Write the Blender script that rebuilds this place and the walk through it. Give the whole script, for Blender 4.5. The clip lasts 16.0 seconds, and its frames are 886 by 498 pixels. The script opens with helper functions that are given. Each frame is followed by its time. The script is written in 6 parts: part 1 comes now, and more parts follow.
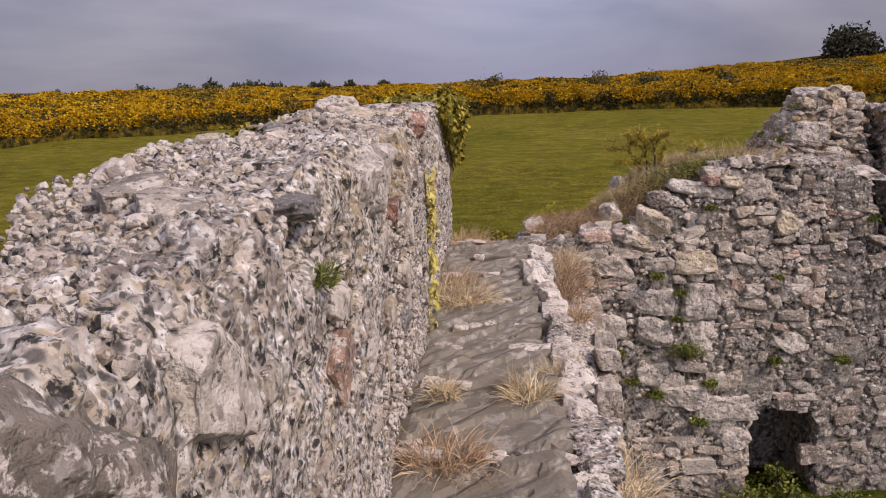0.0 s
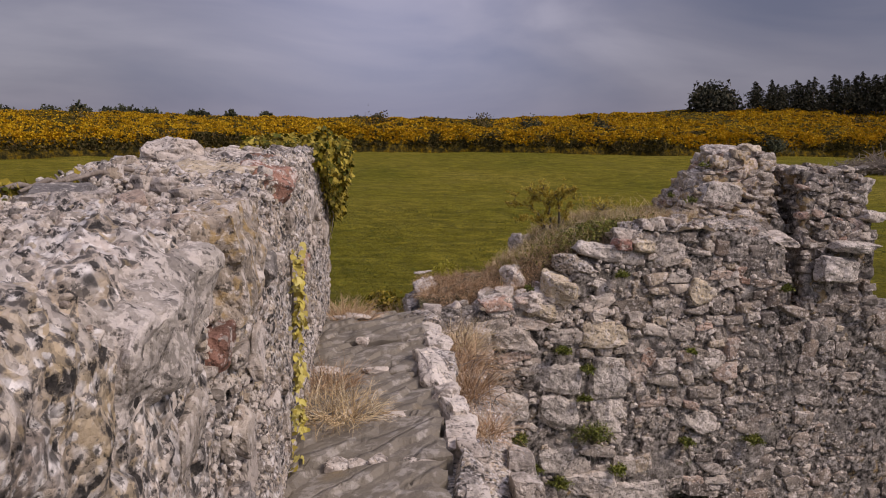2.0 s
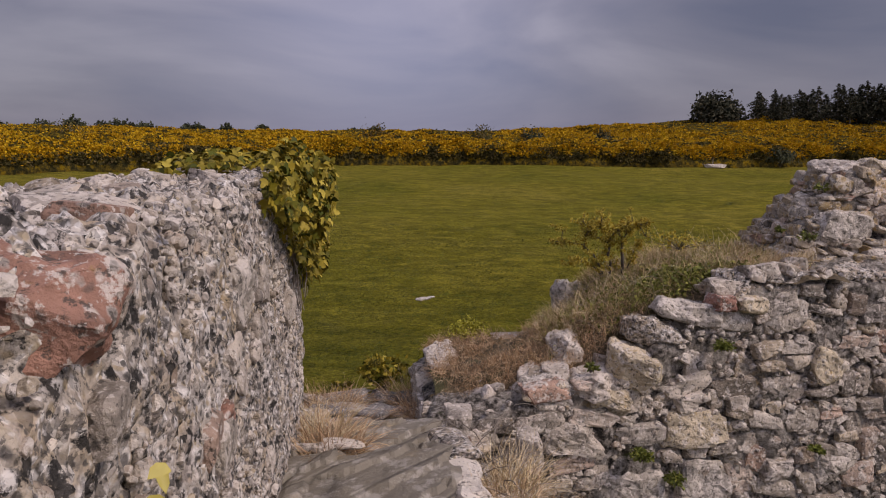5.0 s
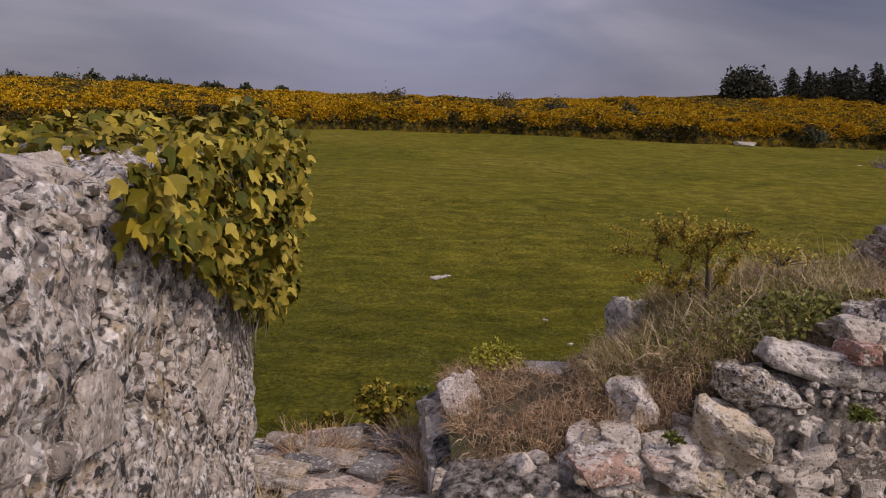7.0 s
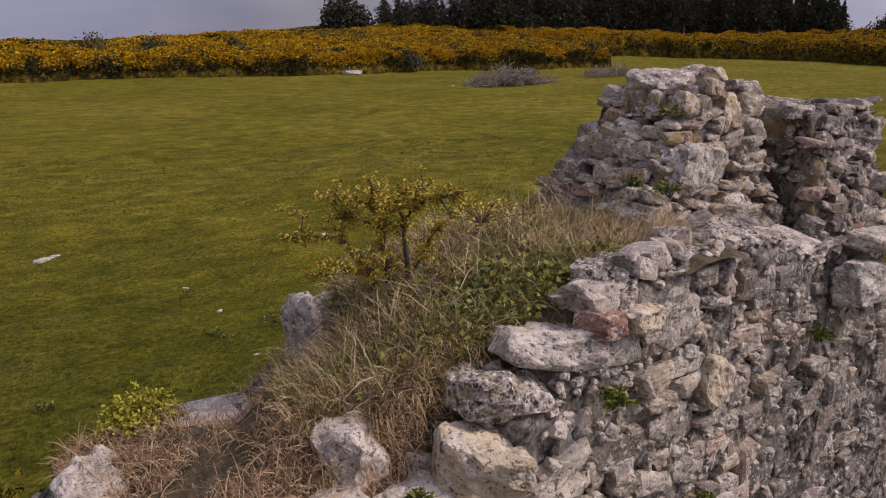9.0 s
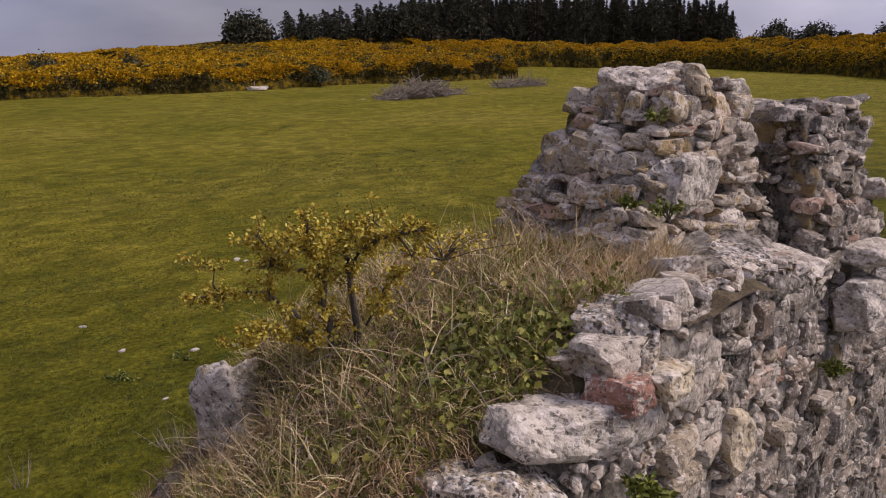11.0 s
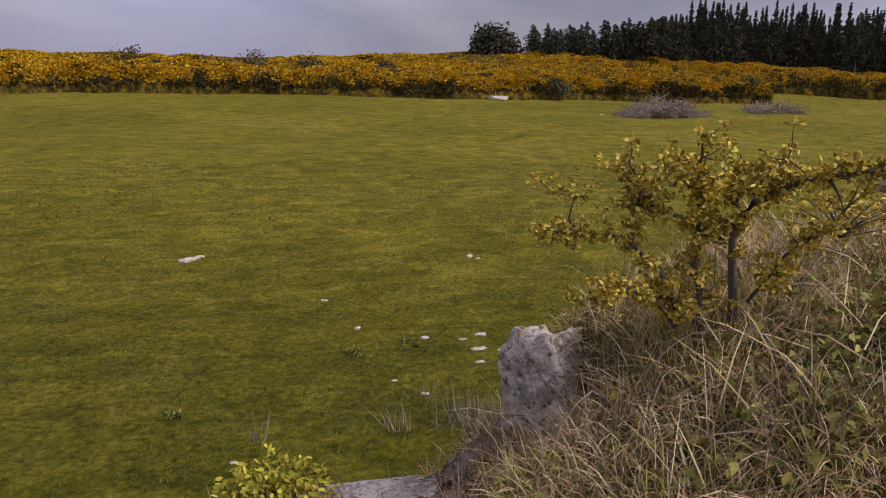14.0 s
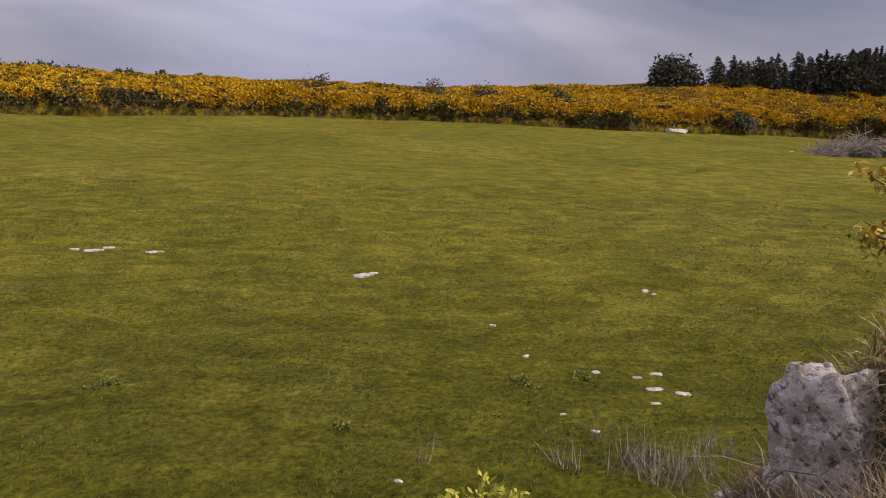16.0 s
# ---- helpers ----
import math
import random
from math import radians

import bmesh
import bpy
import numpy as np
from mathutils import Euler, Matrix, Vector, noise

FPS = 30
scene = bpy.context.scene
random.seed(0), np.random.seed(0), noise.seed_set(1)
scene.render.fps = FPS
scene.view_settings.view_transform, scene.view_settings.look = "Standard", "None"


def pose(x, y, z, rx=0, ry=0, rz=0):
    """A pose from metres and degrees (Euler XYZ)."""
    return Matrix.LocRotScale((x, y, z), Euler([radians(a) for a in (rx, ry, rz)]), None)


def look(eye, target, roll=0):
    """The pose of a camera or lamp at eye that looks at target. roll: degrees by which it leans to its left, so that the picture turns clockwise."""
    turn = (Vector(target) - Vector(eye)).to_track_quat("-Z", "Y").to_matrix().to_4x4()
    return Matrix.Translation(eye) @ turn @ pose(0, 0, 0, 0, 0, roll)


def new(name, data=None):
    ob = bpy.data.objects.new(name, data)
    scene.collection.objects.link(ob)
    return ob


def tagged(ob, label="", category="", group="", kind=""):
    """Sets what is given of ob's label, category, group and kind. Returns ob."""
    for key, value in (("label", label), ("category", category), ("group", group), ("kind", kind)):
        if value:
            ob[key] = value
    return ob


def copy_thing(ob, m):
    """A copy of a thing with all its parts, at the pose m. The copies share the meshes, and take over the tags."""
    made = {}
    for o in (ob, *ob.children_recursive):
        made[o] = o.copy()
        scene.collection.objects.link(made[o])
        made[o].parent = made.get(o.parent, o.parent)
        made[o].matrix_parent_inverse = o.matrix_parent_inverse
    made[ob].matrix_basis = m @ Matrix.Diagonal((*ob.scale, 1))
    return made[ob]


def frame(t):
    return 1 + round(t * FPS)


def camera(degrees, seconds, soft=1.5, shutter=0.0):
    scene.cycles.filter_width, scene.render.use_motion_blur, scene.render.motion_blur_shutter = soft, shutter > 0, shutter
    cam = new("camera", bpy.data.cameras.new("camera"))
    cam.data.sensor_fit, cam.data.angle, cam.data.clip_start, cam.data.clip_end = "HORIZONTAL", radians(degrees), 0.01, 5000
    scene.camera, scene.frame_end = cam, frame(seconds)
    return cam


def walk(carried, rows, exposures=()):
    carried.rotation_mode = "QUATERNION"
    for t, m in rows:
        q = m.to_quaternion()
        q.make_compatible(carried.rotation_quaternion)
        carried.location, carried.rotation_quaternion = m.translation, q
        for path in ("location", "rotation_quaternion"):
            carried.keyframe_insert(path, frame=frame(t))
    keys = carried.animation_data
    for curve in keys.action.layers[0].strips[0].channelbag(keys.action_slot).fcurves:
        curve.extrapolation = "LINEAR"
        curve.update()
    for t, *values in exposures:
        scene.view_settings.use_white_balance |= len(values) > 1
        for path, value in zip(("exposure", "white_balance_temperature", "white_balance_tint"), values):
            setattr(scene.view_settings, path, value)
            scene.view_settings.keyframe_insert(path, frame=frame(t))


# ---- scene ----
cam = camera(60.3, 16.0, soft=1.1)
PATH = [
    (0, (0.07, 0.11, 1.496), (-0.051, 2.065, 1.09), -2.1),
    (0.5, (0.015, 0.384, 1.464), (-0.099, 2.353, 1.13), -1.3),
    (1, (-0.012, 0.774, 1.53), (-0.036, 2.758, 1.279), 0.6),
    (1.5, (0.015, 1.098, 1.589), (0.201, 3.072, 1.327), 0.0),
    (2, (0.04, 1.428, 1.562), (0.229, 3.393, 1.244), 0.6),
    (2.5, (0.052, 1.758, 1.564), (0.253, 3.727, 1.278), 0.9),
    (3, (0.059, 2.123, 1.55), (0.334, 4.076, 1.217), -1.9),
    (3.5, (0.008, 2.578, 1.57), (0.215, 4.54, 1.238), -0.8),
    (4, (0.035, 2.991, 1.606), (0.24, 4.958, 1.309), -2.3),
    (4.5, (0.072, 3.393, 1.592), (0.241, 5.364, 1.294), -0.3),
    (4.7, (0.063, 3.561, 1.557), (0.251, 5.532, 1.27), 0.0),
    (6.8, (0.162, 5.315, 1.531), (0.325, 7.277, 1.177), 2.1),
    (7, (0.165, 5.454, 1.548), (0.319, 7.413, 1.177), 2.2),
    (7.5, (0.195, 5.787, 1.557), (0.448, 7.741, 1.213), -1.8),
    (8, (0.26, 6.18, 1.514), (0.781, 8.034, 0.975), -2.8),
    (8.5, (0.322, 6.499, 1.529), (1.035, 8.293, 1.007), -3.5),
    (9, (0.416, 6.855, 1.539), (1.449, 8.488, 1.021), -0.7),
    (9.2, (0.457, 6.956, 1.577), (1.566, 8.551, 1.101), -1.4),
    (11.3, (0.75, 7.763, 1.427), (1.969, 9.27, 0.936), -1.6),
    (11.5, (0.739, 7.825, 1.403), (1.877, 9.404, 0.94), -0.9),
    (12, (0.716, 7.998, 1.333), (1.794, 9.612, 0.852), 3.4),
    (12.5, (0.676, 8.133, 1.349), (1.646, 9.829, 0.922), 1.8),
    (13, (0.607, 8.116, 1.244), (1.374, 9.905, 0.783), -0.6),
    (13.5, (0.648, 8.251, 1.14), (1.349, 10.06, 0.654), 4.7),
    (14, (0.637, 8.398, 1.085), (1.38, 10.201, 0.638), 1.4),
    (14.5, (0.554, 8.462, 1.075), (1.271, 10.28, 0.653), -0.2),
    (15, (0.529, 8.51, 1.079), (1.184, 10.347, 0.635), -0.9),
    (15.5, (0.543, 8.63, 1.002), (0.962, 10.541, 0.585), 2.1),
    (16, (0.518, 8.765, 0.926), (0.856, 10.699, 0.542), 2.4),
]
EXPOSURES = [(t, v, 7200, 21) for t, v in ((0.0, 0.25), (1.5, 0.03), (3.5, -0.12), (7.0, -0.12), (9.0, 0.06), (12.5, 0.26), (14.5, 0.40), (16.0, 0.52))]
walk(cam, [(t, look(eye, target, roll)) for t, eye, target, roll in PATH], EXPOSURES)

# ---- sky and sun ----
SUN_DIR = Vector((0.60, -0.40, 0.69)).normalized()
world = bpy.data.worlds.new("sky")
scene.world = world
world.use_nodes = True
wn, wl = world.node_tree.nodes, world.node_tree.links
background = wn["Background"]
sky = wn.new("ShaderNodeTexSky")
sky.sky_type, sky.sun_disc = "NISHITA", False
sky.sun_elevation = math.asin(SUN_DIR.z)
sky.sun_rotation = math.atan2(SUN_DIR.x, SUN_DIR.y)
tc = wn.new("ShaderNodeTexCoord")


def wmath(op, a, b, c=None):
    n = wn.new("ShaderNodeMath")
    n.operation = op
    for k, v in enumerate((a, b) if c is None else (a, b, c)):
        if isinstance(v, (int, float)):
            n.inputs[k].default_value = v
        else:
            wl.new(v, n.inputs[k])
    return n.outputs[0]


stretch = wn.new("ShaderNodeMapping")
stretch.inputs["Scale"].default_value = (1.0, 1.0, 3.6)
stretch.inputs["Rotation"].default_value = (0.0, 0.07, 0.0)
wl.new(tc.outputs["Generated"], stretch.inputs[0])
clouds = wn.new("ShaderNodeTexNoise")
clouds.inputs["Scale"].default_value, clouds.inputs["Detail"].default_value = 2.3, 7.0
clouds.inputs["Roughness"].default_value, clouds.inputs["Distortion"].default_value = 0.48, 0.5
wl.new(stretch.outputs[0], clouds.inputs["Vector"])
cloud_ramp = wn.new("ShaderNodeValToRGB")
e = cloud_ramp.color_ramp.elements
e[0].position, e[0].color = 0.33, (0.168, 0.200, 0.325, 1)
e[1].position, e[1].color = 0.70, (0.40, 0.425, 0.545, 1)
m = e.new(0.5)
m.color = (0.254, 0.278, 0.395, 1)
wl.new(clouds.outputs["Fac"], cloud_ramp.inputs["Fac"])
# thin cloud round the hidden sun is brighter
toward = wn.new("ShaderNodeVectorMath")
toward.operation = "DOT_PRODUCT"
toward.inputs[1].default_value = SUN_DIR
wl.new(tc.outputs["Generated"], toward.inputs[0])
glow = wmath("MULTIPLY_ADD", wmath("POWER", wmath("MAXIMUM", wmath("MULTIPLY_ADD", toward.outputs["Value"], 0.5, 0.5), 0.0), 3.0), 2.6, 0.85)
# a rain cloud darkens the sky over the wood
rain = wn.new("ShaderNodeVectorMath")
rain.operation = "DOT_PRODUCT"
rain.inputs[1].default_value = Vector((0.55, 0.78, 0.30)).normalized()
wl.new(tc.outputs["Generated"], rain.inputs[0])
glow = wmath("MULTIPLY", glow, wmath("MULTIPLY_ADD", wmath("POWER", wmath("MAXIMUM", rain.outputs["Value"], 0.0), 5.0), -0.5, 1.0))
# a brighter bank of cloud stands over the bay
bank = wn.new("ShaderNodeVectorMath")
bank.operation = "DOT_PRODUCT"
bank.inputs[1].default_value = Vector((0.06, 0.97, 0.17)).normalized()
wl.new(tc.outputs["Generated"], bank.inputs[0])
glow = wmath("MULTIPLY", glow, wmath("MULTIPLY_ADD", wmath("POWER", wmath("MAXIMUM", bank.outputs["Value"], 0.0), 34.0), 0.80, 1.0))
# rain falls blue-grey over the sea to the west
squall = wn.new("ShaderNodeVectorMath")
squall.operation = "DOT_PRODUCT"
squall.inputs[1].default_value = Vector((-0.42, 0.90, 0.07)).normalized()
wl.new(tc.outputs["Generated"], squall.inputs[0])
glow = wmath("MULTIPLY", glow, wmath("MULTIPLY_ADD", wmath("POWER", wmath("MAXIMUM", squall.outputs["Value"], 0.0), 30.0), -0.14, 1.0))
lit_cloud = wn.new("ShaderNodeVectorMath")
lit_cloud.operation = "SCALE"
wl.new(cloud_ramp.outputs["Color"], lit_cloud.inputs[0])
wl.new(glow, lit_cloud.inputs["Scale"])
clear = wn.new("ShaderNodeVectorMath")
clear.operation = "SCALE"
clear.inputs["Scale"].default_value = 0.08
wl.new(sky.outputs[0], clear.inputs[0])
over = wn.new("ShaderNodeMix")
over.data_type = "RGBA"
over.inputs["Factor"].default_value = 0.88
wl.new(clear.outputs[0], over.inputs["A"])
wl.new(lit_cloud.outputs[0], over.inputs["B"])
wl.new(over.outputs["Result"], background.inputs["Color"])
background.inputs["Strength"].default_value = 1.0

sun = new("sun", bpy.data.lights.new("sun", "SUN"))
sun.data.energy, sun.data.angle, sun.data.color = 2.3, radians(16), (1.0, 0.94, 0.86)
sun.matrix_basis = look(SUN_DIR * 50, (0, 0, 0))

# ---- numbers ----
rng = np.random.default_rng(7)


def hashed(i, j, k, seed):
    h = (i.astype(np.int64) * 374761393 + j.astype(np.int64) * 668265263 + k.astype(np.int64) * 2147483647 + seed * 144269) & 0xFFFFFFFF
    h = ((h ^ (h >> 13)) * 1274126177) & 0xFFFFFFFF
    h = ((h ^ (h >> 16)) * 2246822519) & 0xFFFFFFFF
    return ((h ^ (h >> 15)) & 0xFFFFFF) / 16777216.0


def vnoise(P, f, seed=0):
    Q = np.asarray(P, float) * f
    I = np.floor(Q)
    t = Q - I
    t = t * t * (3 - 2 * t)
    I = I.astype(np.int64)
    out = 0
    for a in (0, 1):
        for b in (0, 1):
            for c in (0, 1):
                w = (t[..., 0] if a else 1 - t[..., 0]) * (t[..., 1] if b else 1 - t[..., 1]) * (t[..., 2] if c else 1 - t[..., 2])
                out = out + w * hashed(I[..., 0] + a, I[..., 1] + b, I[..., 2] + c, seed)
    return out * 2 - 1


def fbm(P, f, octaves=4, seed=0):
    return sum(vnoise(P, f * 2 ** o, seed + o) * 0.5 ** o for o in range(octaves))


def cells(P, f, seed=0):
    """Distance to the nearest of scattered points, and that point's random number."""
    Q = np.asarray(P, float) * f
    I = np.floor(Q).astype(np.int64)
    best, ident = np.full(Q.shape[:-1], 9.0), np.zeros(Q.shape[:-1])
    for a in (-1, 0, 1):
        for b in (-1, 0, 1):
            for c in (-1, 0, 1):
                i, j, k = I[..., 0] + a, I[..., 1] + b, I[..., 2] + c
                d = np.sqrt((i + hashed(i, j, k, seed) - Q[..., 0]) ** 2 + (j + hashed(i, j, k, seed + 1) - Q[..., 1]) ** 2 + (k + hashed(i, j, k, seed + 2) - Q[..., 2]) ** 2)
                near = d < best
                best = np.where(near, d, best)
                ident = np.where(near, hashed(i, j, k, seed + 3), ident)
    return best, ident


def smooth(a, b, x):
    t = np.clip((np.asarray(x, float) - a) / (b - a), 0, 1)
    return t * t * (3 - 2 * t)


# ---- materials ----
class Nodes:
    def __init__(self, name, rough=0.9):
        self.mat = bpy.data.materials.new(name)
        self.mat.use_nodes = True
        self.tree = self.mat.node_tree
        self.bsdf = self.tree.nodes["Principled BSDF"]
        self.bsdf.inputs["Roughness"].default_value = rough
        self.bsdf.inputs["Specular IOR Level"].default_value = 0.25

    def add(self, kind, **inputs):
        n = self.tree.nodes.new("ShaderNode" + kind)
        for k, v in inputs.items():
            self.put(n.inputs[k.replace("_", " ")], v)
        return n

    def put(self, socket, v):
        if isinstance(v, bpy.types.NodeSocket):
            self.tree.links.new(v, socket)
        else:
            socket.default_value = v

    def where(self, jitter=None, stretch=(1, 1, 1)):
        p = self.add("NewGeometry").outputs["Position"]
        if stretch != (1, 1, 1):
            v = self.add("VectorMath")
            v.operation = "MULTIPLY"
            self.put(v.inputs[0], p)
            v.inputs[1].default_value = stretch
            p = v.outputs[0]
        if jitter is not None:
            s = self.add("VectorMath")
            s.operation = "MULTIPLY_ADD"
            self.put(s.inputs[0], jitter)
            s.inputs[1].default_value = (37, 53, 71)
            self.put(s.inputs[2], p)
            p = s.outputs[0]
        return p

    def noise(self, p, scale, detail=5.0, rough=0.55, warp=0.0):
        n = self.add("TexNoise", Scale=scale, Detail=detail, Roughness=rough, Distortion=warp)
        self.put(n.inputs["Vector"], p)
        return n.outputs["Fac"]

    def ramp(self, fac, stops, hard=False):
        n = self.add("ValToRGB")
        if hard:
            n.color_ramp.interpolation = "CONSTANT"
        el = n.color_ramp.elements
        while len(el) < len(stops):
            el.new(0.5)
        for k, (pos, col) in zip(el, stops):
            k.position = pos
            k.color = (*col, 1) if not isinstance(col, (int, float)) else (col, col, col, 1)
        self.put(n.inputs["Fac"], fac)
        return n.outputs["Color"]

    def mix(self, fac, a, b, mode="MIX"):
        n = self.add("Mix")
        n.data_type, n.blend_type = "RGBA", mode
        self.put(n.inputs["Factor"], fac)
        for k, v in (("A", a), ("B", b)):
            self.put(n.inputs[k], v if isinstance(v, bpy.types.NodeSocket) else (*v, 1))
        return n.outputs["Result"]

    def maths(self, op, a, b):
        n = self.add("Math")
        n.operation = op
        self.put(n.inputs[0], a)
        self.put(n.inputs[1], b)
        return n.outputs[0]

    def done(self, color, height=None, strength=0.6, distance=0.01):
        self.put(self.bsdf.inputs["Base Color"], color)
        if height is not None:
            b = self.add("Bump", Strength=strength, Distance=distance)
            self.put(b.inputs["Height"], height)
            self.put(self.bsdf.inputs["Normal"], b.outputs[0])
        return self.mat


def stone_material(name, tones, pale=0.55, ochre=0.68, island=False, moss=0.72, spotted=0.6):
    n = Nodes(name)
    r = n.add("NewGeometry").outputs["Random Per Island"] if island else n.add("ObjectInfo").outputs["Random"]
    p = n.where(r)
    col = n.ramp(r, tones)
    col = n.mix(1.0, col, n.ramp(n.noise(p, 5, 8, 0.6), [(0.30, 0.45), (0.5, 0.95), (0.70, 1.42)]), "MULTIPLY")
    grain = n.noise(p, 38, 6, 0.65)
    col = n.mix(n.ramp(n.noise(p, 13, 8, 0.68), [(pale, 0.0), (pale + 0.03, 0.8)]), col, (0.64, 0.60, 0.56))
    bent = n.add("VectorMath")
    bent.operation = "MULTIPLY_ADD"
    w = n.add("TexNoise", Scale=26.0, Detail=4.0)
    n.put(w.inputs["Vector"], p)
    n.put(bent.inputs[0], w.outputs["Color"])
    bent.inputs[1].default_value = (0.05, 0.05, 0.05)
    n.put(bent.inputs[2], p)
    spots = n.add("TexVoronoi", Scale=30.0)
    n.put(spots.inputs["Vector"], bent.outputs[0])
    pick = n.add("SeparateColor")
    n.put(pick.inputs[0], spots.outputs["Color"])
    blot = n.maths("MULTIPLY", n.ramp(spots.outputs["Distance"], [(0.22, 1.0), (0.42, 0.0)]), n.ramp(pick.outputs[0], [(0.62, 0.0), (0.66, 0.75)]))
    col = n.mix(blot, col, (0.66, 0.63, 0.59))
    blot = n.maths("MULTIPLY", n.ramp(spots.outputs["Distance"], [(0.18, 1.0), (0.40, 0.0)]), n.ramp(pick.outputs[1], [(0.74, 0.0), (0.78, spotted)]))
    col = n.mix(blot, col, (0.09, 0.083, 0.075))
    col = n.mix(n.ramp(n.noise(p, 17, 5, 0.6), [(ochre, 0.0), (ochre + 0.08, 0.7)]), col, (0.36, 0.25, 0.09))
    col = n.mix(n.ramp(n.noise(p, 8, 6, 0.65), [(moss, 0.0), (moss + 0.07, 0.7)]), col, (0.075, 0.085, 0.03))
    col = n.mix(n.ramp(grain, [(0.38, 0.85), (0.445, 0.0)]), col, (0.07, 0.064, 0.058))
    col = n.mix(n.ramp(n.noise(p, 70, 3, 0.6), [(0.60, 0.0), (0.66, 0.6)]), col, (0.70, 0.67, 0.63))
    h = n.maths("ADD", n.maths("MULTIPLY", n.noise(p, 9, 6, 0.6), 1.1), n.maths("MULTIPLY", grain, 0.9))
    return n.done(n.mix(1.0, col, (1.02, 0.97, 0.905), "MULTIPLY"), h, 1.0, 0.02)


GREYS = [(0.0, (0.36, 0.325, 0.28)), (0.18, (0.53, 0.48, 0.42)), (0.34, (0.25, 0.225, 0.20)), (0.5, (0.48, 0.405, 0.305)), (0.64, (0.40, 0.365, 0.33)), (0.8, (0.58, 0.53, 0.465)), (0.9, (0.37, 0.235, 0.18)), (1.0, (0.44, 0.39, 0.335))]
STONE = stone_material("weathered_stone", GREYS)
LICHENED = stone_material("lichened_stone", GREYS, ochre=0.49)
RUBBLE = stone_material("small_rubble", GREYS, island=True)
# darkened copy of the small rubble: shade of the east part in its colour
SHADED_RUBBLE = stone_material("shaded_small_rubble", [(0.0, (0.28, 0.25, 0.215)), (0.3, (0.20, 0.18, 0.16)), (0.5, (0.36, 0.32, 0.275)), (0.8, (0.24, 0.19, 0.15)), (1.0, (0.33, 0.295, 0.25))], island=True)
GRIT = stone_material("lichened_grit", [(0.0, (0.54, 0.495, 0.44)), (0.18, (0.30, 0.275, 0.245)), (0.32, (0.60, 0.56, 0.505)), (0.45, (0.14, 0.13, 0.118)), (0.55, (0.46, 0.39, 0.29)), (0.68, (0.64, 0.595, 0.54)), (0.84, (0.35, 0.285, 0.23)), (1.0, (0.56, 0.52, 0.47))], pale=0.50, island=True)
PALE = stone_material("limewashed_stone", [(0, (0.53, 0.48, 0.43)), (1, (0.45, 0.405, 0.36))], pale=0.50)
WHITENED = stone_material("white_lichened_stone", [(0, (0.68, 0.635, 0.575)), (1, (0.63, 0.59, 0.53))], pale=0.44, ochre=0.72)
LIMESTONE = stone_material("grey_limestone", [(0, (0.38, 0.355, 0.325)), (1, (0.45, 0.415, 0.365))], pale=0.50, ochre=0.74)
BUFF = stone_material("buff_stone", [(0, (0.56, 0.485, 0.36)), (1, (0.50, 0.435, 0.33))], ochre=0.60)
RED = stone_material("red_sandstone", [(0, (0.33, 0.19, 0.145)), (1, (0.30, 0.165, 0.13))], pale=0.55)
BOUNDARY = stone_material("mottled_boundary_stone", [(0, (0.42, 0.395, 0.345)), (1, (0.39, 0.365, 0.32))], pale=0.485, ochre=0.62, spotted=0.3)
STAINED = stone_material("ochre_stained_stone", [(0, (0.39, 0.34, 0.28)), (1, (0.37, 0.325, 0.27))], pale=0.53, ochre=0.53)
# dark stone tones; on the east wall and jamb they stand in for shade
DARK = stone_material("dark_and_shaded_stone", [(0, (0.20, 0.18, 0.16)), (0.4, (0.30, 0.265, 0.225)), (0.7, (0.16, 0.148, 0.137)), (1, (0.27, 0.215, 0.17))], pale=0.57)
SLATE = stone_material("dark_slate", [(0, (0.17, 0.165, 0.165)), (1, (0.21, 0.20, 0.19))], pale=0.62)


